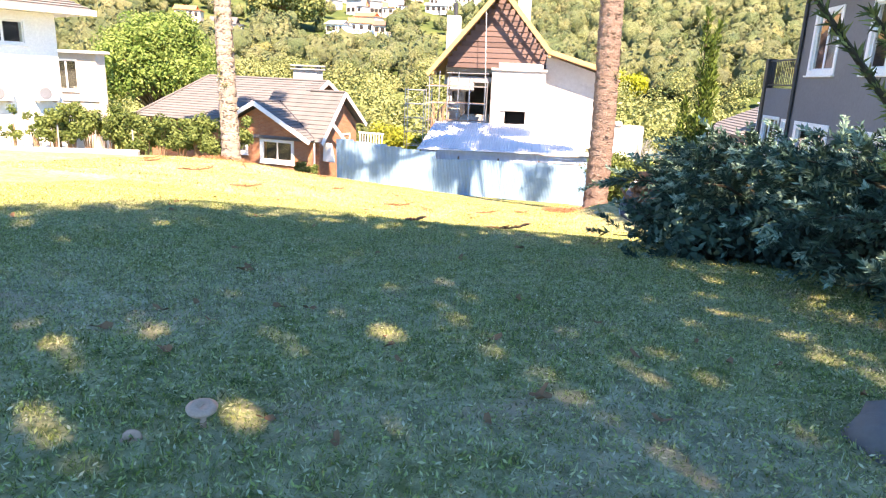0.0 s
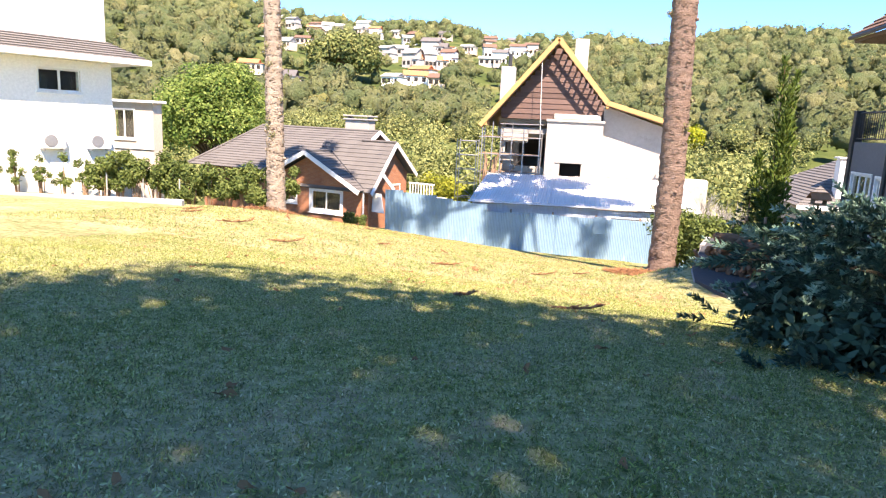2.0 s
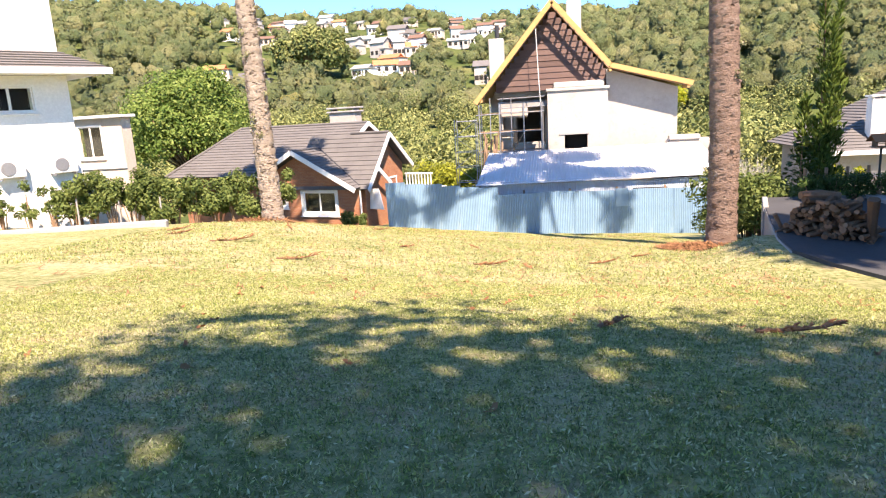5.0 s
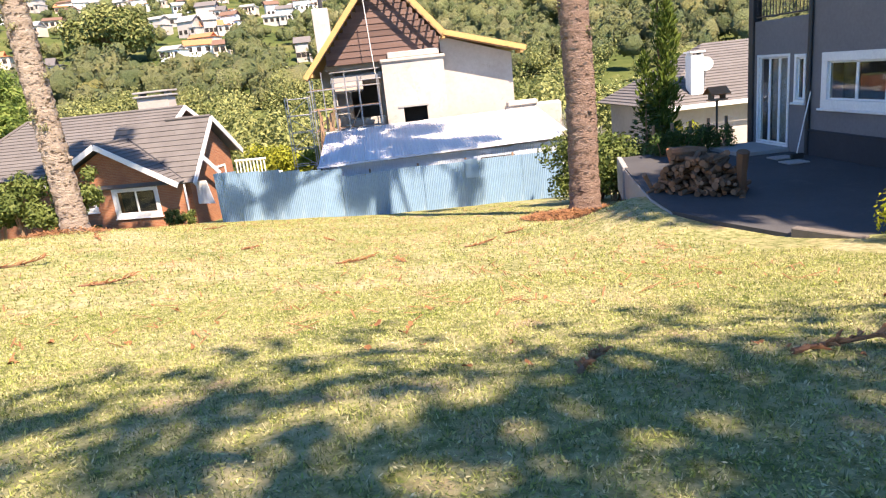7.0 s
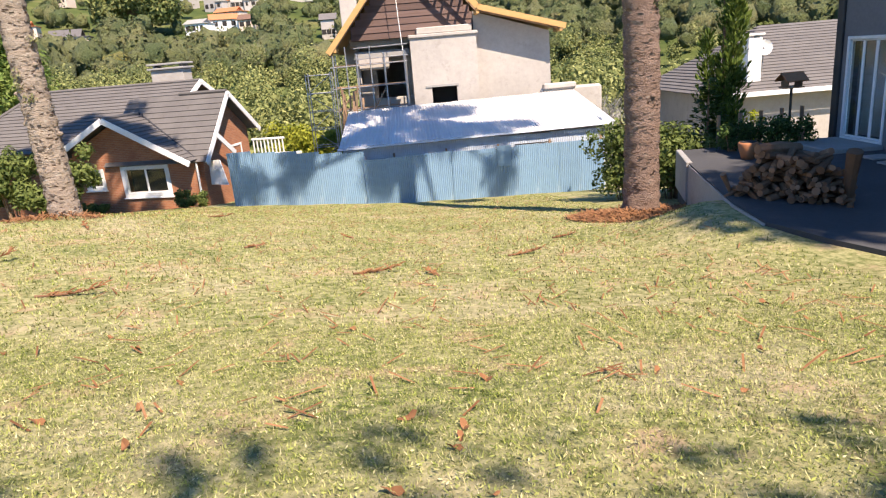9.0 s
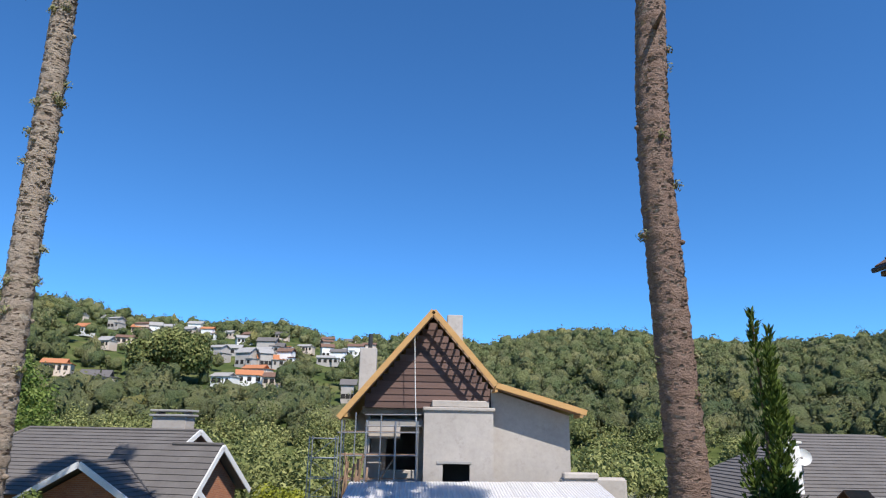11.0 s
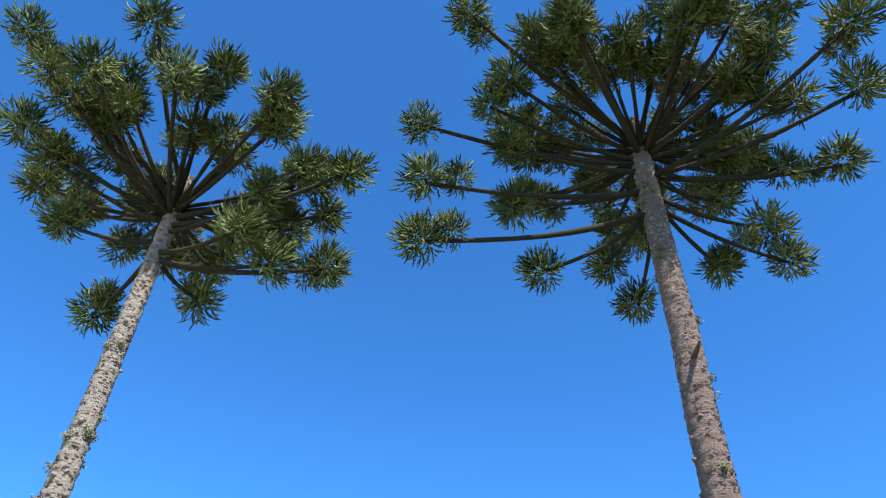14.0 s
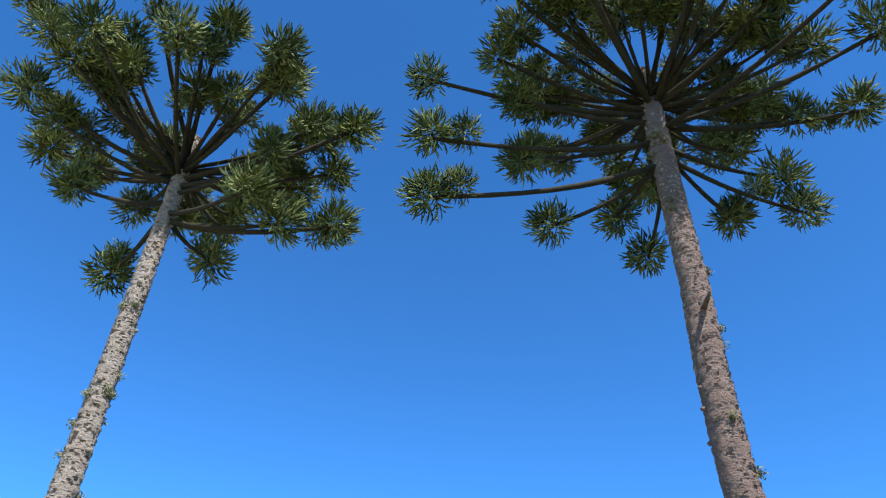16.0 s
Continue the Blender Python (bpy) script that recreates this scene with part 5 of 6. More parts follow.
# ---- grey house with the patio ----
def grey_house():
    X0 = 10.4
    house = thing("grey_house", (13, 16, -1.25), "dark grey rendered house with white framed windows and balcony", "house")
    W = Matrix(((0, 1, 0, X0), (-1, 0, 0, 0), (0, 0, 1, 0), (0, 0, 0, 1)))
    # wall coordinate s = -y along the wall
    holes = [(-21.55, -20.1, -1.12, 1.25), (-19.9, -19.45, 0.05, 1.22), (-18.85, -16.6, -0.05, 1.22), (-18.6, -16.9, 2.5, 4.25), (-15.6, -12.6, -0.05, 1.22), (-15.4, -13.6, 2.5, 4.25)]
    part("wall", moved(wall_with_holes(-19.35, -8.0, -1.3, 5.1, holes[2:], 0.3), W), GREY_WALL, house)
    part("wall", moved(wall_with_holes(-21.75, -19.35, -1.3, 2.12, holes[:2], 0.3), W), GREY_WALL, house)
    part("back_wall", Geo().box(X0 + 0.31, 18, 21.45, 21.75, -1.3, 2.1, 0.01).box(X0 + 0.3, 18, 8, 8.3, -1.3, 5.1, 0.01).box(17.7, 18, 8.3, 21.45, -1.3, 5.1, 0.01).box(X0 + 0.3, 18, 19.05, 19.35, 2.1, 5.1, 0.01), GREY_WALL, house)
    part("floor_slab", Geo().box(X0 + 0.3, 17.7, 8.3, 21.45, 1.75, 2.0, 0.01), CONCRETE, house)
    part("plinth", Geo().box(X0 - 0.05, X0 - 0.003, 8.0, 19.2, -1.3, -0.62, 0.01), PLINTH, house, "charcoal plinth band")
    part("plinth_cap", Geo().box(X0 - 0.07, X0 - 0.003, 8.0, 19.2, -0.62, -0.57, 0.01), PLINTH, house)
    part("corner_post", Geo().box(X0 - 0.06, X0 + 0.2, 21.72, 21.95, -1.3, 3.05, 0.015), BLACK, house)
    part("downpipe", Geo().tube([(X0 - 0.06, 19.25, 5.0), (X0 - 0.06, 19.25, -1.2)], [0.055, 0.055], 10), BLACK, house)
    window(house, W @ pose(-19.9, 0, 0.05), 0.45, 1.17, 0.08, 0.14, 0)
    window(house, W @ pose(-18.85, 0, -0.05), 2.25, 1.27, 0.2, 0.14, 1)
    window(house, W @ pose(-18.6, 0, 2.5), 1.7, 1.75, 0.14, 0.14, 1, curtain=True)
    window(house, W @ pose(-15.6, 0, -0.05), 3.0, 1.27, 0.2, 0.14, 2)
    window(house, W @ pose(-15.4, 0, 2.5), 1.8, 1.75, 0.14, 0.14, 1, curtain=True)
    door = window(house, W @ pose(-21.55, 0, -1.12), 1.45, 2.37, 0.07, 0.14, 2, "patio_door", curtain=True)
    part("threshold", Geo().box(X0 - 1.3, X0 - 0.02, 20.0, 21.7, -1.22, -1.10, 0.015), CONCRETE, house)
    rail = part("balcony_rail", Geo().box(X0 + 0.02, X0 + 0.06, 19.35, 21.75, 2.95, 3.0, 0.008).box(X0 + 0.02, X0 + 0.06, 19.35, 21.75, 2.2, 2.24, 0.008), BLACK, house)
    for k in range(17):
        y = 19.42 + k * 0.14
        wob = 0.03 * math.sin(k * 2)
        part("baluster", Geo().tube([(X0 + 0.04, y, 2.2), (X0 + 0.04, y + wob, 2.6), (X0 + 0.04, y, 2.98)], [0.012, 0.012, 0.012], 5), BLACK, rail)
    part("roof", tiled_slope((X0 - 0.85, 20.75, 5.05), (X0 - 0.85, 7.2, 5.05), (14.2, 7.2, 8.6), (14.2, 20.75, 8.6)), BROWN_TILE, house, "weathered brown tiled roof")
    part("roof", tiled_slope((18.8, 7.2, 5.05), (18.8, 20.75, 5.05), (14.2, 20.75, 8.6), (14.2, 7.2, 8.6)), BROWN_TILE, house)
    part("gable", Geo().slab([(X0 + 0.3, 19.34, 5.05), (18, 19.34, 5.05), (14.2, 19.34, 8.4)], 0.2, (0, 1, 0)), GREY_WALL, house)
    part("soffit", Geo().box(X0 - 0.8, X0 - 0.01, 7.3, 20.7, 4.84, 4.95, 0.01), WOOD, house)
    part("gutter", Geo().tube([(X0 - 0.9, 20.75, 4.98), (X0 - 0.9, 7.2, 4.98)], [0.06, 0.06], 8), BLACK, house)
    # patio
    edge = [(6.2, 20.5), (5.75, 18.6), (5.3, 16.6), (5.15, 15.3), (5.45, 14.2), (6.0, 12.9), (6.5, 12.1), (7.6, 11.0), (9.0, 10.2), (X0 - 0.01, 9.6), (X0 - 0.01, 22.3), (6.7, 22.3)]
    patio = whole("patio", Geo().slab([(x, y, -1.2) for x, y in edge[::1]], 1.4, (0, 0, 1)), PATIO, "dark paved patio with a curved edge beside the lawn", "patio", "structure")
    kerb = Geo()
    for (a, b), (c, d) in (((6.0, 12.98), (6.5, 12.08)),):
        kerb.bar((a, b, -1.17), (c, d, -1.17), 0.16, 0.16)
    whole("kerb_2", kerb, STONE, "weathered stone kerb at the patio's edge", "kerb", "structure")
    wall = Geo()
    for (a, b), (c, d) in zip(edge[:3], edge[1:4]):
        wall.bar((a, b, -1.70), (c, d, -1.70), 0.05, 0.94)
    wall.bar((6.2, 20.5, -1.64), (6.7, 22.3, -1.64), 0.14, 0.94)
    whole("wall_patio", wall, CONCRETE, "low stained concrete retaining wall of the patio", "wall", "structure")


grey_house()


def woodpile():
    pile = thing("firewood_pile", (6.2, 17.6, -1.2), "heap of split reddish firewood logs stacked on the patio", "firewood")
    rng = random.Random(12)
    logs = []
    for k in range(5):
        g = Geo()
        sides = 8
        L = 0.35
        ring = [0.075 * (1 + 0.25 * math.sin(k * 2 + a * 1.7)) for a in range(3)]
        g.tube([(-L, 0, 0), (0, 0.015, 0.01), (L, 0, 0)], [ring[0] * 0.95, ring[1], ring[2] * 0.9], sides)
        me = g.data("log")
        me.materials.append(LOG)
        logs.append(me)
    for depth in range(2):
        for row in range(9):
            for k in range(15 - row):
                u = (k + row * 0.5) / 14
                x, y = 5.62 + 1.15 * u + 0.26 * depth, 17.15 - 1.35 * u + 0.36 * depth
                z = -1.15 + row * 0.083
                m = pose(x + rng.uniform(-0.08, 0.08), y + rng.uniform(-0.08, 0.08), z, rng.uniform(-25, 25), rng.uniform(-20, 20), 62 + rng.uniform(-45, 45))
                piece("log", logs[rng.randrange(5)], pile, m @ Matrix.Scale(rng.uniform(0.5, 0.78), 4))
    for x, y, z, rx, ry, rz, s in ((6.15, 16.8, -0.38, 0, 4, 10, 1.2), (6.75, 15.75, -0.75, 0, 72, 60, 1.3), (5.52, 17.3, -1.02, 0, 60, 20, 0.62)):
        piece("log", logs[rng.randrange(5)], pile, pose(x, y, z, rx, ry, rz) @ Matrix.Scale(s, 4))


woodpile()


def garden_bits():
    feeder = thing("lantern_post", (10.3, 23.6, -1.9), "wooden bird house with a pitched roof on a thin black post", "bird house")
    part("post", Geo().tube([(10.3, 23.6, -2.3), (10.3, 23.6, 0.0)], [0.04, 0.035], 8), BLACK, feeder)
    part("tray", Geo().box(10.05, 10.55, 23.4, 23.8, 0.0, 0.04, 0.008), WOOD, feeder)
    for dx in (-0.2, 0.17):
        part("side", Geo().box(10.3 + dx, 10.33 + dx, 23.43, 23.77, 0.04, 0.22, 0.005), WOOD, feeder)
    part("roof", Geo().slab([(10.0, 23.3, 0.2), (10.6, 23.3, 0.2), (10.6, 23.62, 0.42), (10.0, 23.62, 0.42)], 0.03).slab([(10.6, 23.94, 0.2), (10.0, 23.94, 0.2), (10.0, 23.6, 0.42), (10.6, 23.6, 0.42)], 0.03), TERRA, feeder)
    for k in range(5):
        x, y = 7.9 + k * 0.62, 22.7 + 0.12 * k
        g = Geo().tube([(x, y, -2.4), (x, y, -0.45)], [0.055, 0.05], 8)
        whole("fence_post", g, WOOD, "weathered wooden garden fence post", "post", group="garden fence posts")
    for k in range(4):
        x, y = 7.7 + 0.55 * k, 21.6
        shrub("rosemary_bush", (x, y, -1.2), (0.42, 0.4, 0.75), 1500, 0.04, CONIFER, "bushy dark green herb bush on the patio edge", 90 + k, group="herb bushes")
    pot = thing("flower_pot", (7.5, 20.4, -1.2), "round terracotta pot standing beside the firewood", "pot")
    part("body", Geo().tube([(7.5, 20.4, -1.2), (7.5, 20.4, -1.0), (7.5, 20.4, -0.86), (7.5, 20.4, -0.82)], [0.13, 0.19, 0.22, 0.20], 16), TERRA, pot, smooth=True)
    part("soil", Geo().tube([(7.5, 20.4, -0.85), (7.5, 20.4, -0.81)], [0.18, 0.17], 14), DARK, pot)
    for dx, dy in ((0, 0), (0.15, 0.75)):
        whole("floor_tile", Geo().box(9.25 + dx, 9.75 + dx, 18.2 + dy, 18.65 + dy, -1.197, -1.16, 0.008), CONCRETE, "loose pale tile lying on the patio", "tile", group="loose tiles")
    broom = thing("broom", (10.0, 18.9, -1.2), "long-handled broom leaning on the grey wall", "broom")
    part("handle", Geo().tube([(9.9, 18.95, -1.1), (10.3, 19.1, 0.35)], [0.015, 0.015], 6), TRIM, broom)
    part("head", Geo().box(9.75, 10.05, 18.88, 18.98, -1.2, -1.08, 0.01), DARK, broom)
    # neighbour behind the cypress
    n = thing("tiled_neighbour_house", (16, 37, -4), "grey tiled hip-roofed neighbour house with a white chimney", "house")
    part("wall", Geo().box(13.4, 24, 34.3, 42, -6, -0.8, 0.02), PLASTER, n)
    for p in (((12.7, 33.6, -0.95), (25, 33.6, -0.95), (21, 38, 1.75), (17.0, 38, 1.75)), ((12.7, 42.4, -0.95), (12.7, 33.6, -0.95), (17.0, 38, 1.75), (17.0, 38.01, 1.75)), ((25, 42.4, -0.95), (12.7, 42.4, -0.95), (17.0, 38, 1.75), (21, 38, 1.75))):
        part("roof_slope", tiled_slope(*p), TILE, n)
    part("fascia", Geo().box(12.7, 25, 33.52, 33.57, -1.12, -0.92, 0.01), TRIM, n)
    ch = part("chimney", Geo().box(14.55, 15.15, 34.2, 34.8, -0.8, 1.25, 0.02), WHITE, n)
    part("cap", Geo().box(14.48, 15.22, 34.13, 34.87, 1.35, 1.43, 0.01), WHITE, ch)
    for dx in (0.02, 0.5):
        part("cap_pier", Geo().box(14.55 + dx, 14.63 + dx, 34.25, 34.75, 1.25, 1.35, 0.005), WHITE, ch)
    dish = thing("satellite_dish", (15.5, 35.0, 0.0), "white satellite dish on the tiled roof", "satellite dish")
    part("bowl", Geo().tube([(15.5, 34.75, 0.78), (15.48, 34.68, 0.80), (15.46, 34.6, 0.83)], [0.05, 0.26, 0.34], 18, cap=False), TRIM, dish, smooth=True)
    part("arm", Geo().tube([(15.5, 34.8, -0.2), (15.5, 34.75, 0.78)], [0.025, 0.025], 6), STEEL, dish)


garden_bits()


# ---- lawn litter ----
def litter():
    rng = random.Random(77)

    def frond(at, length, turn, seed):
        """A fallen dry araucaria branch: a bent stem with brown needle cords."""
        r = np.random.default_rng(seed)
        x, y = at
        z = floor_z(x, y)
        ob = thing("fallen_branch", (x, y, z), "dry reddish-brown fallen pine branch on the grass", "branch", "fallen branches")
        pts = [Vector((x + math.cos(turn) * length * (s - 0.5), y + math.sin(turn) * length * (s - 0.5) + 0.08 * math.sin(s * 3), 0)) for s in np.linspace(0, 1, 6)]
        pts = [Vector((p.x, p.y, floor_z(p.x, p.y) + 0.02 + 0.16 * (k / 5) ** 3 * length)) for k, p in enumerate(pts)]
        part("stem", Geo().tube(pts, [0.018, 0.018, 0.016, 0.014, 0.012, 0.006], 6), LOG, ob)
        g = Geo()
        for _ in range(26):
            s = r.uniform(0.1, 1)
            i = min(4, int(s * 5))
            p = pts[i].lerp(pts[i + 1], s * 5 - i)
            a = turn + r.uniform(-1.3, 1.3)
            e = p + Vector((math.cos(a), math.sin(a), r.uniform(0.0, 0.5))) * r.uniform(0.08, 0.22) * length
            g.tube([p, p.lerp(e, 0.5) + Vector((0, 0, 0.01)), e], [0.008, 0.012, 0.003], 4, cap=False)
        part("needles", g, BROWN, ob)

    for k, (x, y, L, a) in enumerate(((-6.76, 15.9, 1.0, 0.5), (-4.37, 13.82, 0.8, 0.1), (-0.7, 15.06, 0.7, 0.3), (0.09, 14.73, 0.4, 2.0), (1.64, 16.06, 0.6, 0.1), (-5.15, 23.0, 0.6, 0.2),
                                     (-6.9, 19.6, 0.5, 2.2), (2.35, 6.87, 0.55, -0.2), (1.04, 7.1, 0.3, 0.8), (-3.0, 17.5, 0.35, 0.2), (-1.5, 19.0, 0.3, 2.5), (2.6, 17.6, 0.4, 0.1), (-8.6, 16.8, 0.7, 0.1), (-9.5, 18.2, 0.6, 0.4))):
        frond((x, y), L, a, 200 + k)

    def leaf_mesh(seed):
        r = np.random.default_rng(seed)
        g = Geo()
        ring = []
        for k in range(9):
            a = 2 * math.pi * k / 9
            q = 0.05 * (1 + 0.35 * math.cos(a * 2) + 0.2 * r.random())
            ring.append((q * math.cos(a), q * 0.62 * math.sin(a), 0.018 * math.sin(a * 2 + seed) + 0.02))
        verts = [(0, 0, 0.006)] + ring
        g.add(verts, [(0, 1 + k, 1 + (k + 1) % 9) for k in range(9)])
        me = g.data("dry_leaf")
        me.materials.append(BROWN)
        return me

    leaves = [leaf_mesh(k) for k in range(4)]
    spots = [(1.13, 1.6), (2.4, 1.36), (1.83, 1.27), (2.63, 0.64), (1.3, 1.64), (0.45, 0.94), (3.1, 0.5), (1.9, 0.1), (1.6, 0.2), (3.6, 1.3), (3.0, 1.9), (0.9, 1.2)]
    spots += [(rng.uniform(-4, 4.5), rng.uniform(0, 12)) for _ in range(90)]
    for x, y in spots:
        ob = new("dry_leaf", leaves[rng.randrange(4)])
        ob.matrix_basis = pose(x, y, floor_z(x, y) + 0.012, rng.uniform(-15, 15), rng.uniform(-15, 15), rng.uniform(0, 360)) @ Matrix.Scale(rng.uniform(0.4, 0.95), 4)
        tagged(ob, "curled dry brown leaf lying on the grass", "leaf", "fallen leaves")
    g = []
    r = np.random.default_rng(9)
    for _ in range(1500):
        x, y = r.uniform(-10, 4.5), r.uniform(9, 30)
        z = floor_z(x, y) + 0.03
        a = r.uniform(0, math.pi)
        L, w = r.uniform(0.05, 0.16), 0.008
        d, s = np.array([math.cos(a), math.sin(a), 0.08]) * L, np.array([-math.sin(a), math.cos(a), 0]) * w
        p = np.array([x, y, z])
        g.append([p - d - s, p + d - s, p + d + s, p - d + s])
    tagged(new("needle_litter", poly_mesh("needle_litter", np.array(g), BROWN)), "scattered brown pine needle scraps on the lawn", "litter", kind="stuff")
    g = []
    for cx, cy, rad, n in ((4.75, 20.2, 1.25, 2600), (-8.3, 21.2, 0.9, 500)):
        for _ in range(n):
            a, q = r.uniform(0, 2 * math.pi), rad * math.sqrt(r.random())
            x, y = cx + math.cos(a) * q * 1.15, cy + math.sin(a) * q
            z = floor_z(x, y) + 0.02 + 0.14 * r.random() * (1 - q / rad / 1.1)
            b = r.uniform(0, 2 * math.pi)
            L, w = r.uniform(0.06, 0.18), 0.010
            d, s = np.array([math.cos(b), math.sin(b), r.uniform(-0.2, 0.5)]) * L, np.array([-math.sin(b), math.cos(b), 0]) * w
            p = np.array([x, y, z])
            g.append([p - d - s, p + d - s, p + d + s, p - d + s])
    tagged(new("bark_mulch", poly_mesh("bark_mulch", np.array(g), BROWN)), "heap of reddish dry needles round the pine trunks", "mulch", kind="stuff")
    # mushrooms
    for x, y, s, tilt in ((1.41, 0.09, 0.78, 8), (1.2, -0.01, 0.5, 84)):
        z = floor_z(x, y)
        m = pose(x, y, z, tilt, 0, 30) @ Matrix.Scale(s, 4)
        ob = thing("mushroom", (x, y, z), "pale pinkish flat-capped mushroom standing in the grass" if tilt < 20 else "toppled pale mushroom lying in the grass", "mushroom", "mushrooms")
        part("stem", moved(Geo().tube([(0, 0, -0.01), (0.004, 0, 0.05), (0, 0, 0.105)], [0.017, 0.014, 0.016], 10), m), CAP, ob, smooth=True)
        part("cap", moved(Geo().tube([(0, 0, 0.10), (0, 0, 0.105), (0, 0, 0.118), (0, 0, 0.128), (0, 0, 0.126)], [0.02, 0.068, 0.072, 0.05, 0.012], 20), m), CAP, ob, smooth=True)
    for x, y, s in ((4.14, 0.46, 0.33),):
        z = floor_z(x, y)
        bm = bmesh.new()
        bmesh.ops.create_icosphere(bm, subdivisions=3, radius=s)
        for v in bm.verts:
            v.co *= 1 + 0.25 * noise.noise(v.co * (2.2 / s))
            v.co = Vector((x, y, z)) + Vector((v.co.x, v.co.y, v.co.z * 0.45))
        me = bpy.data.meshes.new("garden_stone")
        bm.to_mesh(me)
        bm.free()
        whole("garden_stone", me, STONE, "grey weathered stone lying in the lawn", "stone", smooth=True)


litter()


# ---- wooded valley and hillside ----
def crown_core(seed):
    """The lumpy inside of a far crown."""
    bm = bmesh.new()
    bmesh.ops.create_icosphere(bm, subdivisions=2, radius=1.0)
    off = Vector((seed * 7.3, seed * 3.1, 0))
    for v in bm.verts:
        d = v.co.normalized()
        v.co = d * (0.78 + 0.45 * noise.noise(d * 1.7 + off) + 0.25 * noise.noise(d * 4 + off))
    bm.verts.index_update()
    vs = np.array([v.co for v in bm.verts])
    fs = np.array([[v.index for v in f.verts] for f in bm.faces])
    bm.free()
    return vs, fs


HOUSE_SPOTS = [(-124, 293), (-145, 355), (-107, 271), (-134, 349), (-132, 367), (-128, 383), (-114, 370), (-90, 350), (-66, 315), (-59, 273), (-48, 236), (-58, 251), (-64, 233), (-109, 213), (-93, 206), (-22, 228), (-46, 450), (-37, 451), (47, 450), (-57, 238), (-53, 279), (-65, 292), (-67, 272), (-81, 282), (40, 450), (-56, 449), (83, 360), (-22, 452)]
spot_rng = random.Random(6)
for _ in range(28):
    az, d = radians(spot_rng.uniform(-27, -3)), spot_rng.uniform(255, 440)
    HOUSE_SPOTS.append((round(d * math.sin(az)), round(7 + d * math.cos(az))))



def woods():
    rng = np.random.default_rng(5)
    quads, far, verts, faces, count = [], [], [], [], 0
    cores = [crown_core(k) for k in range(8)]
    houses = np.array(HOUSE_SPOTS)
    for _ in range(11000):
        d = 46 + 440 * rng.random() ** 0.62
        az = rng.uniform(-46, 46)
        x, y = d * math.sin(math.radians(az)), 7 + d * math.cos(math.radians(az))
        if y < 46 or (x > 6 and y < 52) or (abs(x + 61 - (y - 350) * 0.02) < 5.5 and 255 < y < 375):
            continue
        if len(houses) and (((houses[:, 0] - x) ** 2 + ((houses[:, 1] - y) / 2.4) ** 2).min() < 36 or (((houses[:, 0] - x) ** 2 < 30) & (houses[:, 1] - y > 0) & (houses[:, 1] - y < 34)).any()):
            continue
        town = -29 < az < 0 and 225 < d < 420
        if rng.random() < (0.60 if town else 0.38 if d > 250 else 0.5):
            continue
        z = float(land(x, y))
        r = rng.uniform(1.9, 4.8) * (1.0 if d > 150 else 0.85) * (0.8 if town else 1)
        h = r * rng.uniform(0.9, 1.5)
        if d < 150:
            n = 420
            cs = unit(rng, 9) * r * 0.55 + np.array([x, y, z + h + r * 0.5])
            quads.append(leaf_quads(rng, cs, np.full(9, r * 0.5), n, 0.26, 0.4, 0.4))
            continue
        r *= rng.uniform(0.8, 1.35) if d > 330 else 1.0
        top = np.array([r, r, r * rng.uniform(0.8, 1.35)])
        vs, fs = cores[rng.integers(8)]
        verts.append(vs * top * 0.86 + np.array([x, y, z + h]))
        faces.append(fs + count)
        count += len(vs)
        q = leaf_quads(rng, vs[rng.integers(len(vs), size=12)] * 0.8, np.full(12, 0.42), 120, 0.13, 0.5, 0.3)
        far.append(q * top + np.array([x, y, z + h]))
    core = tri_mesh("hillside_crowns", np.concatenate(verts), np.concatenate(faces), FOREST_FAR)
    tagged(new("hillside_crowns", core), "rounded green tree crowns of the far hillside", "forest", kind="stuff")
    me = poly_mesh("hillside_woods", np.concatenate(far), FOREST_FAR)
    tagged(new("hillside_woods", me), "dense mixed green forest covering the far hillside", "forest", kind="stuff")
    me = poly_mesh("valley_woods", np.concatenate(quads), FOREST)
    tagged(new("valley_woods", me), "leafy green valley trees behind the houses", "forest", kind="stuff")


def far_forest_material():
    m, nt, bsdf = nodes_of("far_crowns")
    v = coords(nt)
    geo = nt.nodes.new("ShaderNodeNewGeometry")
    # Tones brightened to stand in for haze over the far hillside.
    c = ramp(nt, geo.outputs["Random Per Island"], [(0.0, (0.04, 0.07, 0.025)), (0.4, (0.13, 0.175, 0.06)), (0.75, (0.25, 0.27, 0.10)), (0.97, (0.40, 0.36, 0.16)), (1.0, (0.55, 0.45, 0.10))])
    # Near-black noise puts the crowns' own shadowed hollows into the colour.
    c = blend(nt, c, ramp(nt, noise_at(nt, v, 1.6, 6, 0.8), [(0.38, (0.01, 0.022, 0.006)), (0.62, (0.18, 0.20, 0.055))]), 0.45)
    hue = ramp(nt, noise_at(nt, v, 0.11, 3, 0.5), [(0.32, (0.06, 0.12, 0.04)), (0.5, (0.18, 0.21, 0.07)), (0.66, (0.34, 0.31, 0.13))])
    c = blend(nt, c, hue, 0.35)
    nt.links.new(c, bsdf.inputs["Base Color"])
    bsdf.inputs["Roughness"].default_value = 0.9
    bump(nt, bsdf, noise_at(nt, v, 1.1, 7, 0.8), 1.0, 2.0)
    return m


FOREST_FAR = far_forest_material()
woods()


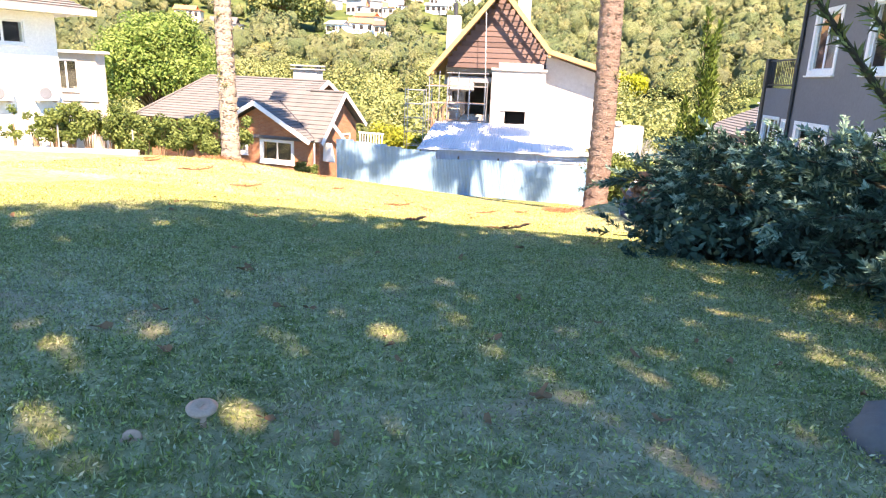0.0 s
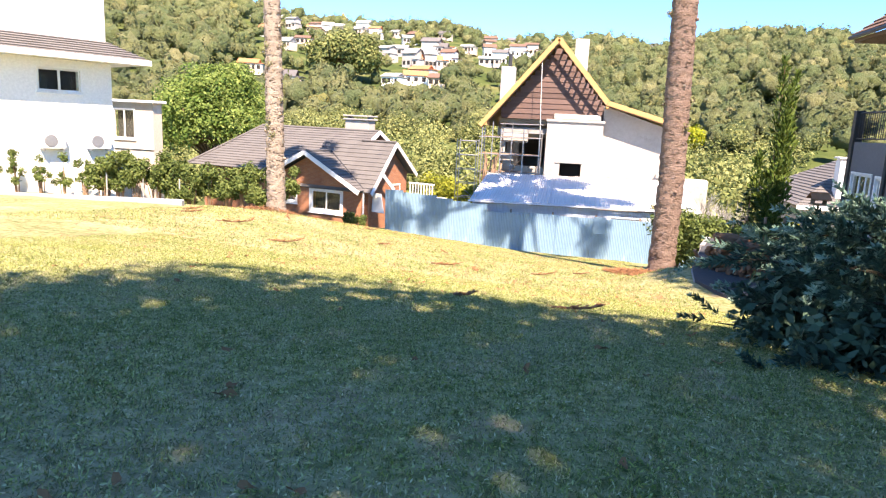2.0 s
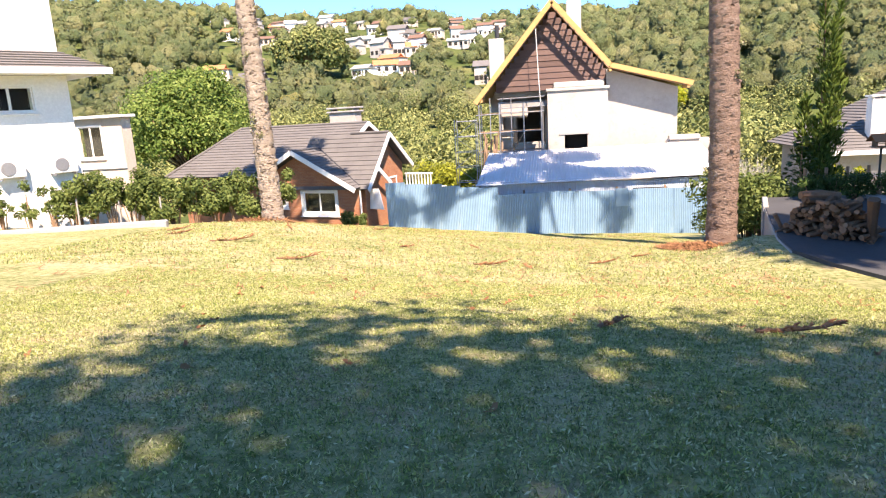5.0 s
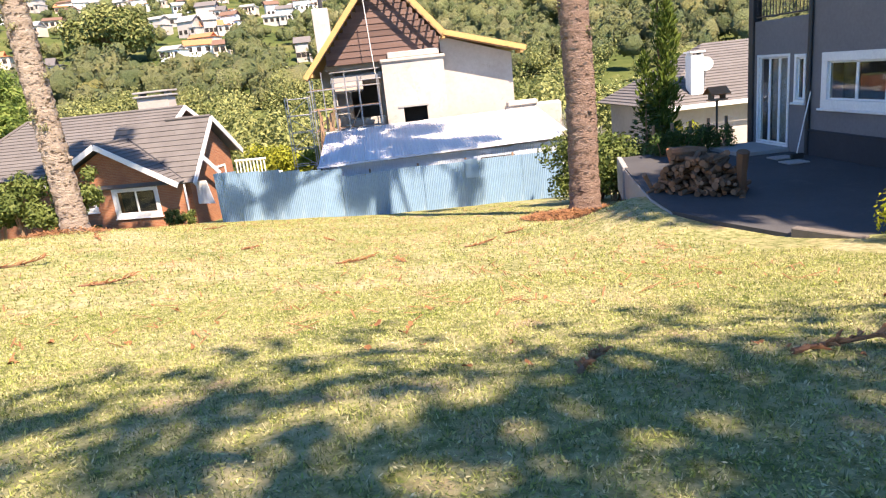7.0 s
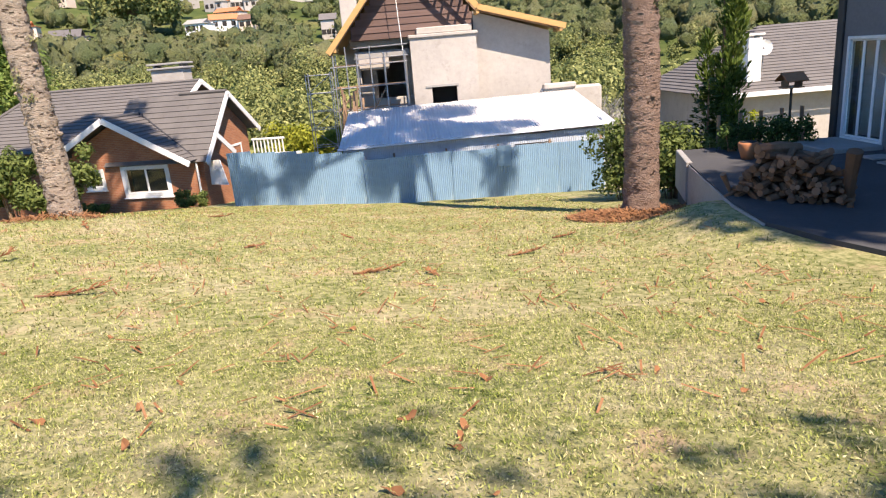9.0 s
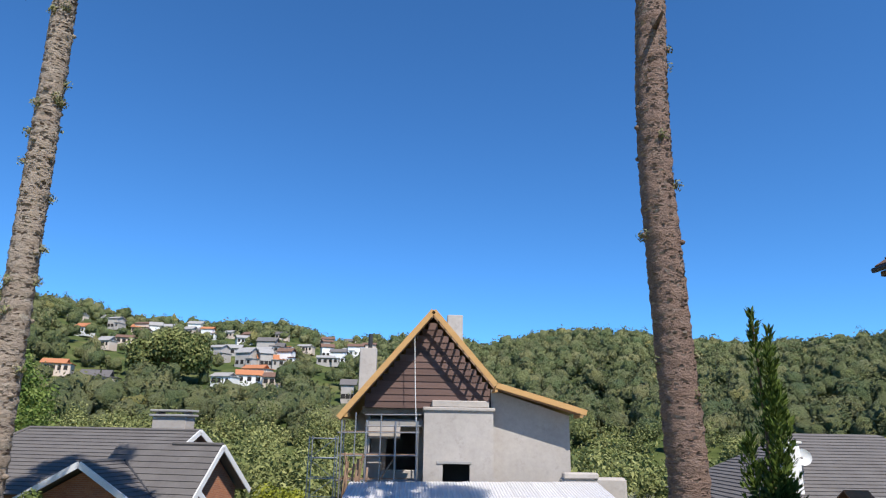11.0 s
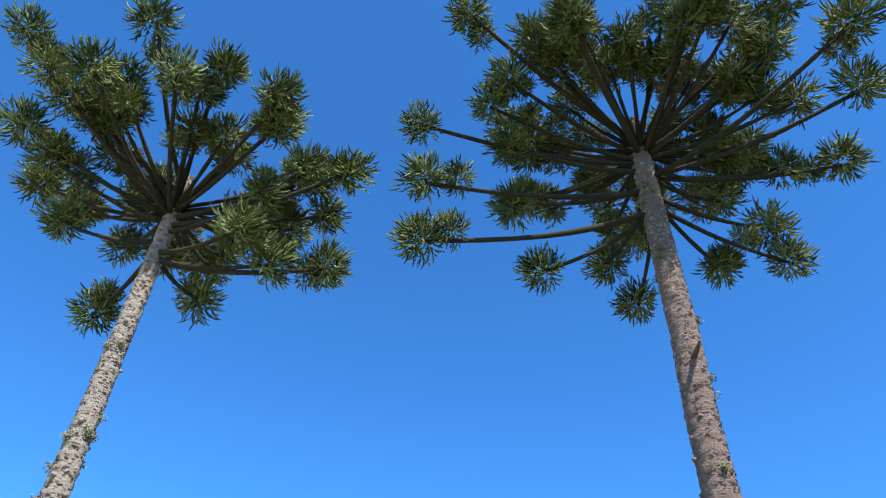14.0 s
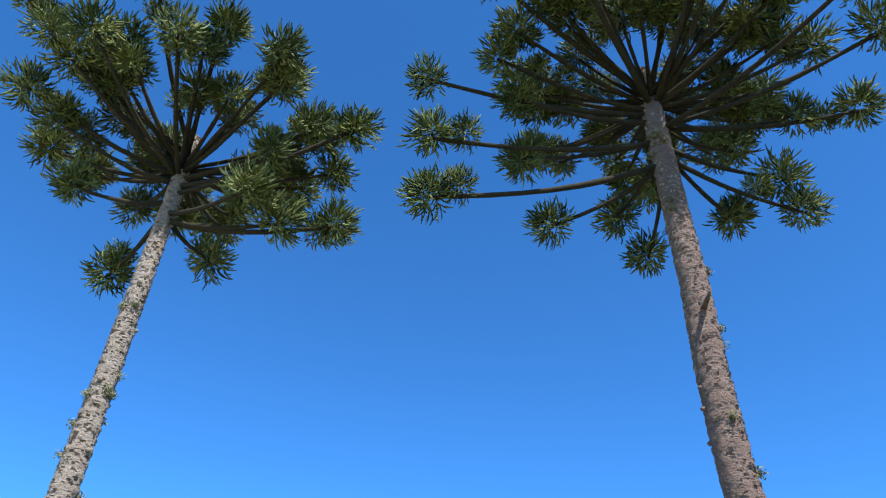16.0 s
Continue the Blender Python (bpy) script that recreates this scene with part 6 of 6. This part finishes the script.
def far_house(x, y, w, d, h, roof, wallmat, roofmat, turn):
    m = pose(x, y, float(land(x, y)) - 1.0, 0, 0, turn)
    ob = thing("hillside_house", m.translation, "small pale hillside house among the trees", "house", "hillside houses")
    part("wall", moved(Geo().box(-w / 2, w / 2, -d / 2, d / 2, 0, h + 1, 0.05), m), wallmat, ob)
    g = Geo()
    e = 0.5
    z = h + 1
    g.slab([(-w / 2 - e, -d / 2 - e, z - 0.2), (w / 2 + e, -d / 2 - e, z - 0.2), (w / 2 + e, 0, z + roof), (-w / 2 - e, 0, z + roof)], 0.2)
    g.slab([(w / 2 + e, d / 2 + e, z - 0.2), (-w / 2 - e, d / 2 + e, z - 0.2), (-w / 2 - e, 0, z + roof), (w / 2 + e, 0, z + roof)], 0.2)
    g.slab([(-w / 2, -d / 2, z), (-w / 2, d / 2, z), (-w / 2, 0, z + roof - 0.1)], 0.1, (-1, 0, 0)).slab([(w / 2, d / 2, z), (w / 2, -d / 2, z), (w / 2, 0, z + roof - 0.1)], 0.1, (1, 0, 0))
    part("roof", moved(g, m), roofmat, ob)
    e = w * 0.42
    part("annex", moved(Geo().box(w / 2 - e * 0.2, w / 2 + e * 0.8, -d / 2 - 1.6, d / 4, 0, 3.7, 0.05), m), wallmat, ob)
    part("annex_roof", moved(Geo().box(w / 2 - e * 0.3, w / 2 + e * 0.9, -d / 2 - 2.0, d / 4 + 0.3, 3.7, 3.95, 0.05), m), roofmat, ob)
    part("annex_window", moved(Geo().box(w / 2 + e * 0.1, w / 2 + e * 0.5, -d / 2 - 1.66, -d / 2 - 1.6, 1.9, 3.2, 0.02), m), DARK, ob)
    for fl in range(max(1, int(h / 3))):
        for k in range(3):
            wx = -w / 2 + w * (k + 0.5) / 3
            part("window", moved(Geo().box(wx - 0.7, wx + 0.7, -d / 2 - 0.06, -d / 2 - 0.01, 1.9 + fl * 3, 3.4 + fl * 3, 0.02), m), DARK, ob)
    return ob


rng = random.Random(40)
for k, (hx, hy) in enumerate(HOUSE_SPOTS):
    far_house(hx, hy, rng.uniform(4.5, 8.5), rng.uniform(4.5, 7), rng.choice((3.2, 3.2, 5.5)), rng.uniform(1.0, 2.2), rng.choice((WHITE, CREAM, CREAM, PLASTER)), rng.choice((TERRA, BROWN_TILE, TILE, CONCRETE, CONCRETE)), rng.uniform(-25, 25))
g = Geo()
pts = [(-61 + (y - 350) * 0.02, y) for y in range(258, 376, 6)]
for (x0, y0), (x1, y1) in zip(pts, pts[1:]):
    z0, z1 = float(land(x0, y0)) + 0.35, float(land(x1, y1)) + 0.35
    g.slab([(x0 - 3.5, y0, z0), (x0 + 3.5, y0, z0), (x1 + 3.5, y1, z1), (x1 - 3.5, y1, z1)], 0.3)
whole("road", g, CONCRETE, "pale straight street climbing the far hillside", "road", "structure")


def bare_tree(at, height, seed):
    rng = random.Random(seed)
    ob = thing("bare_tree", at, "pale leafless bush with fine twigs behind the garden", "tree")
    g = Geo()

    def grow(p, d, length, r, depth):
        q = p + d * length
        g.tube([p, p.lerp(q, 0.5) + Vector((rng.uniform(-1, 1), rng.uniform(-1, 1), 0)) * length * 0.05, q], [r, r * 0.8, r * 0.55], 4, cap=False)
        if depth:
            for _ in range(4):
                grow(p.lerp(q, rng.uniform(0.5, 1)), (d + Vector((rng.uniform(-0.8, 0.8), rng.uniform(-0.8, 0.8), rng.uniform(-0.1, 0.5)))).normalized(), length * 0.68, r * 0.55, depth - 1)

    grow(Vector(at), Vector((0, 0, 1)), height * 0.38, 0.06, 4)
    part("twig_crown", g, CONCRETE, ob)


bare_tree((9.2, 36.0, -5.0), 5.2, 3)
bare_tree((11.0, 40.0, -6.5), 6.5, 4)
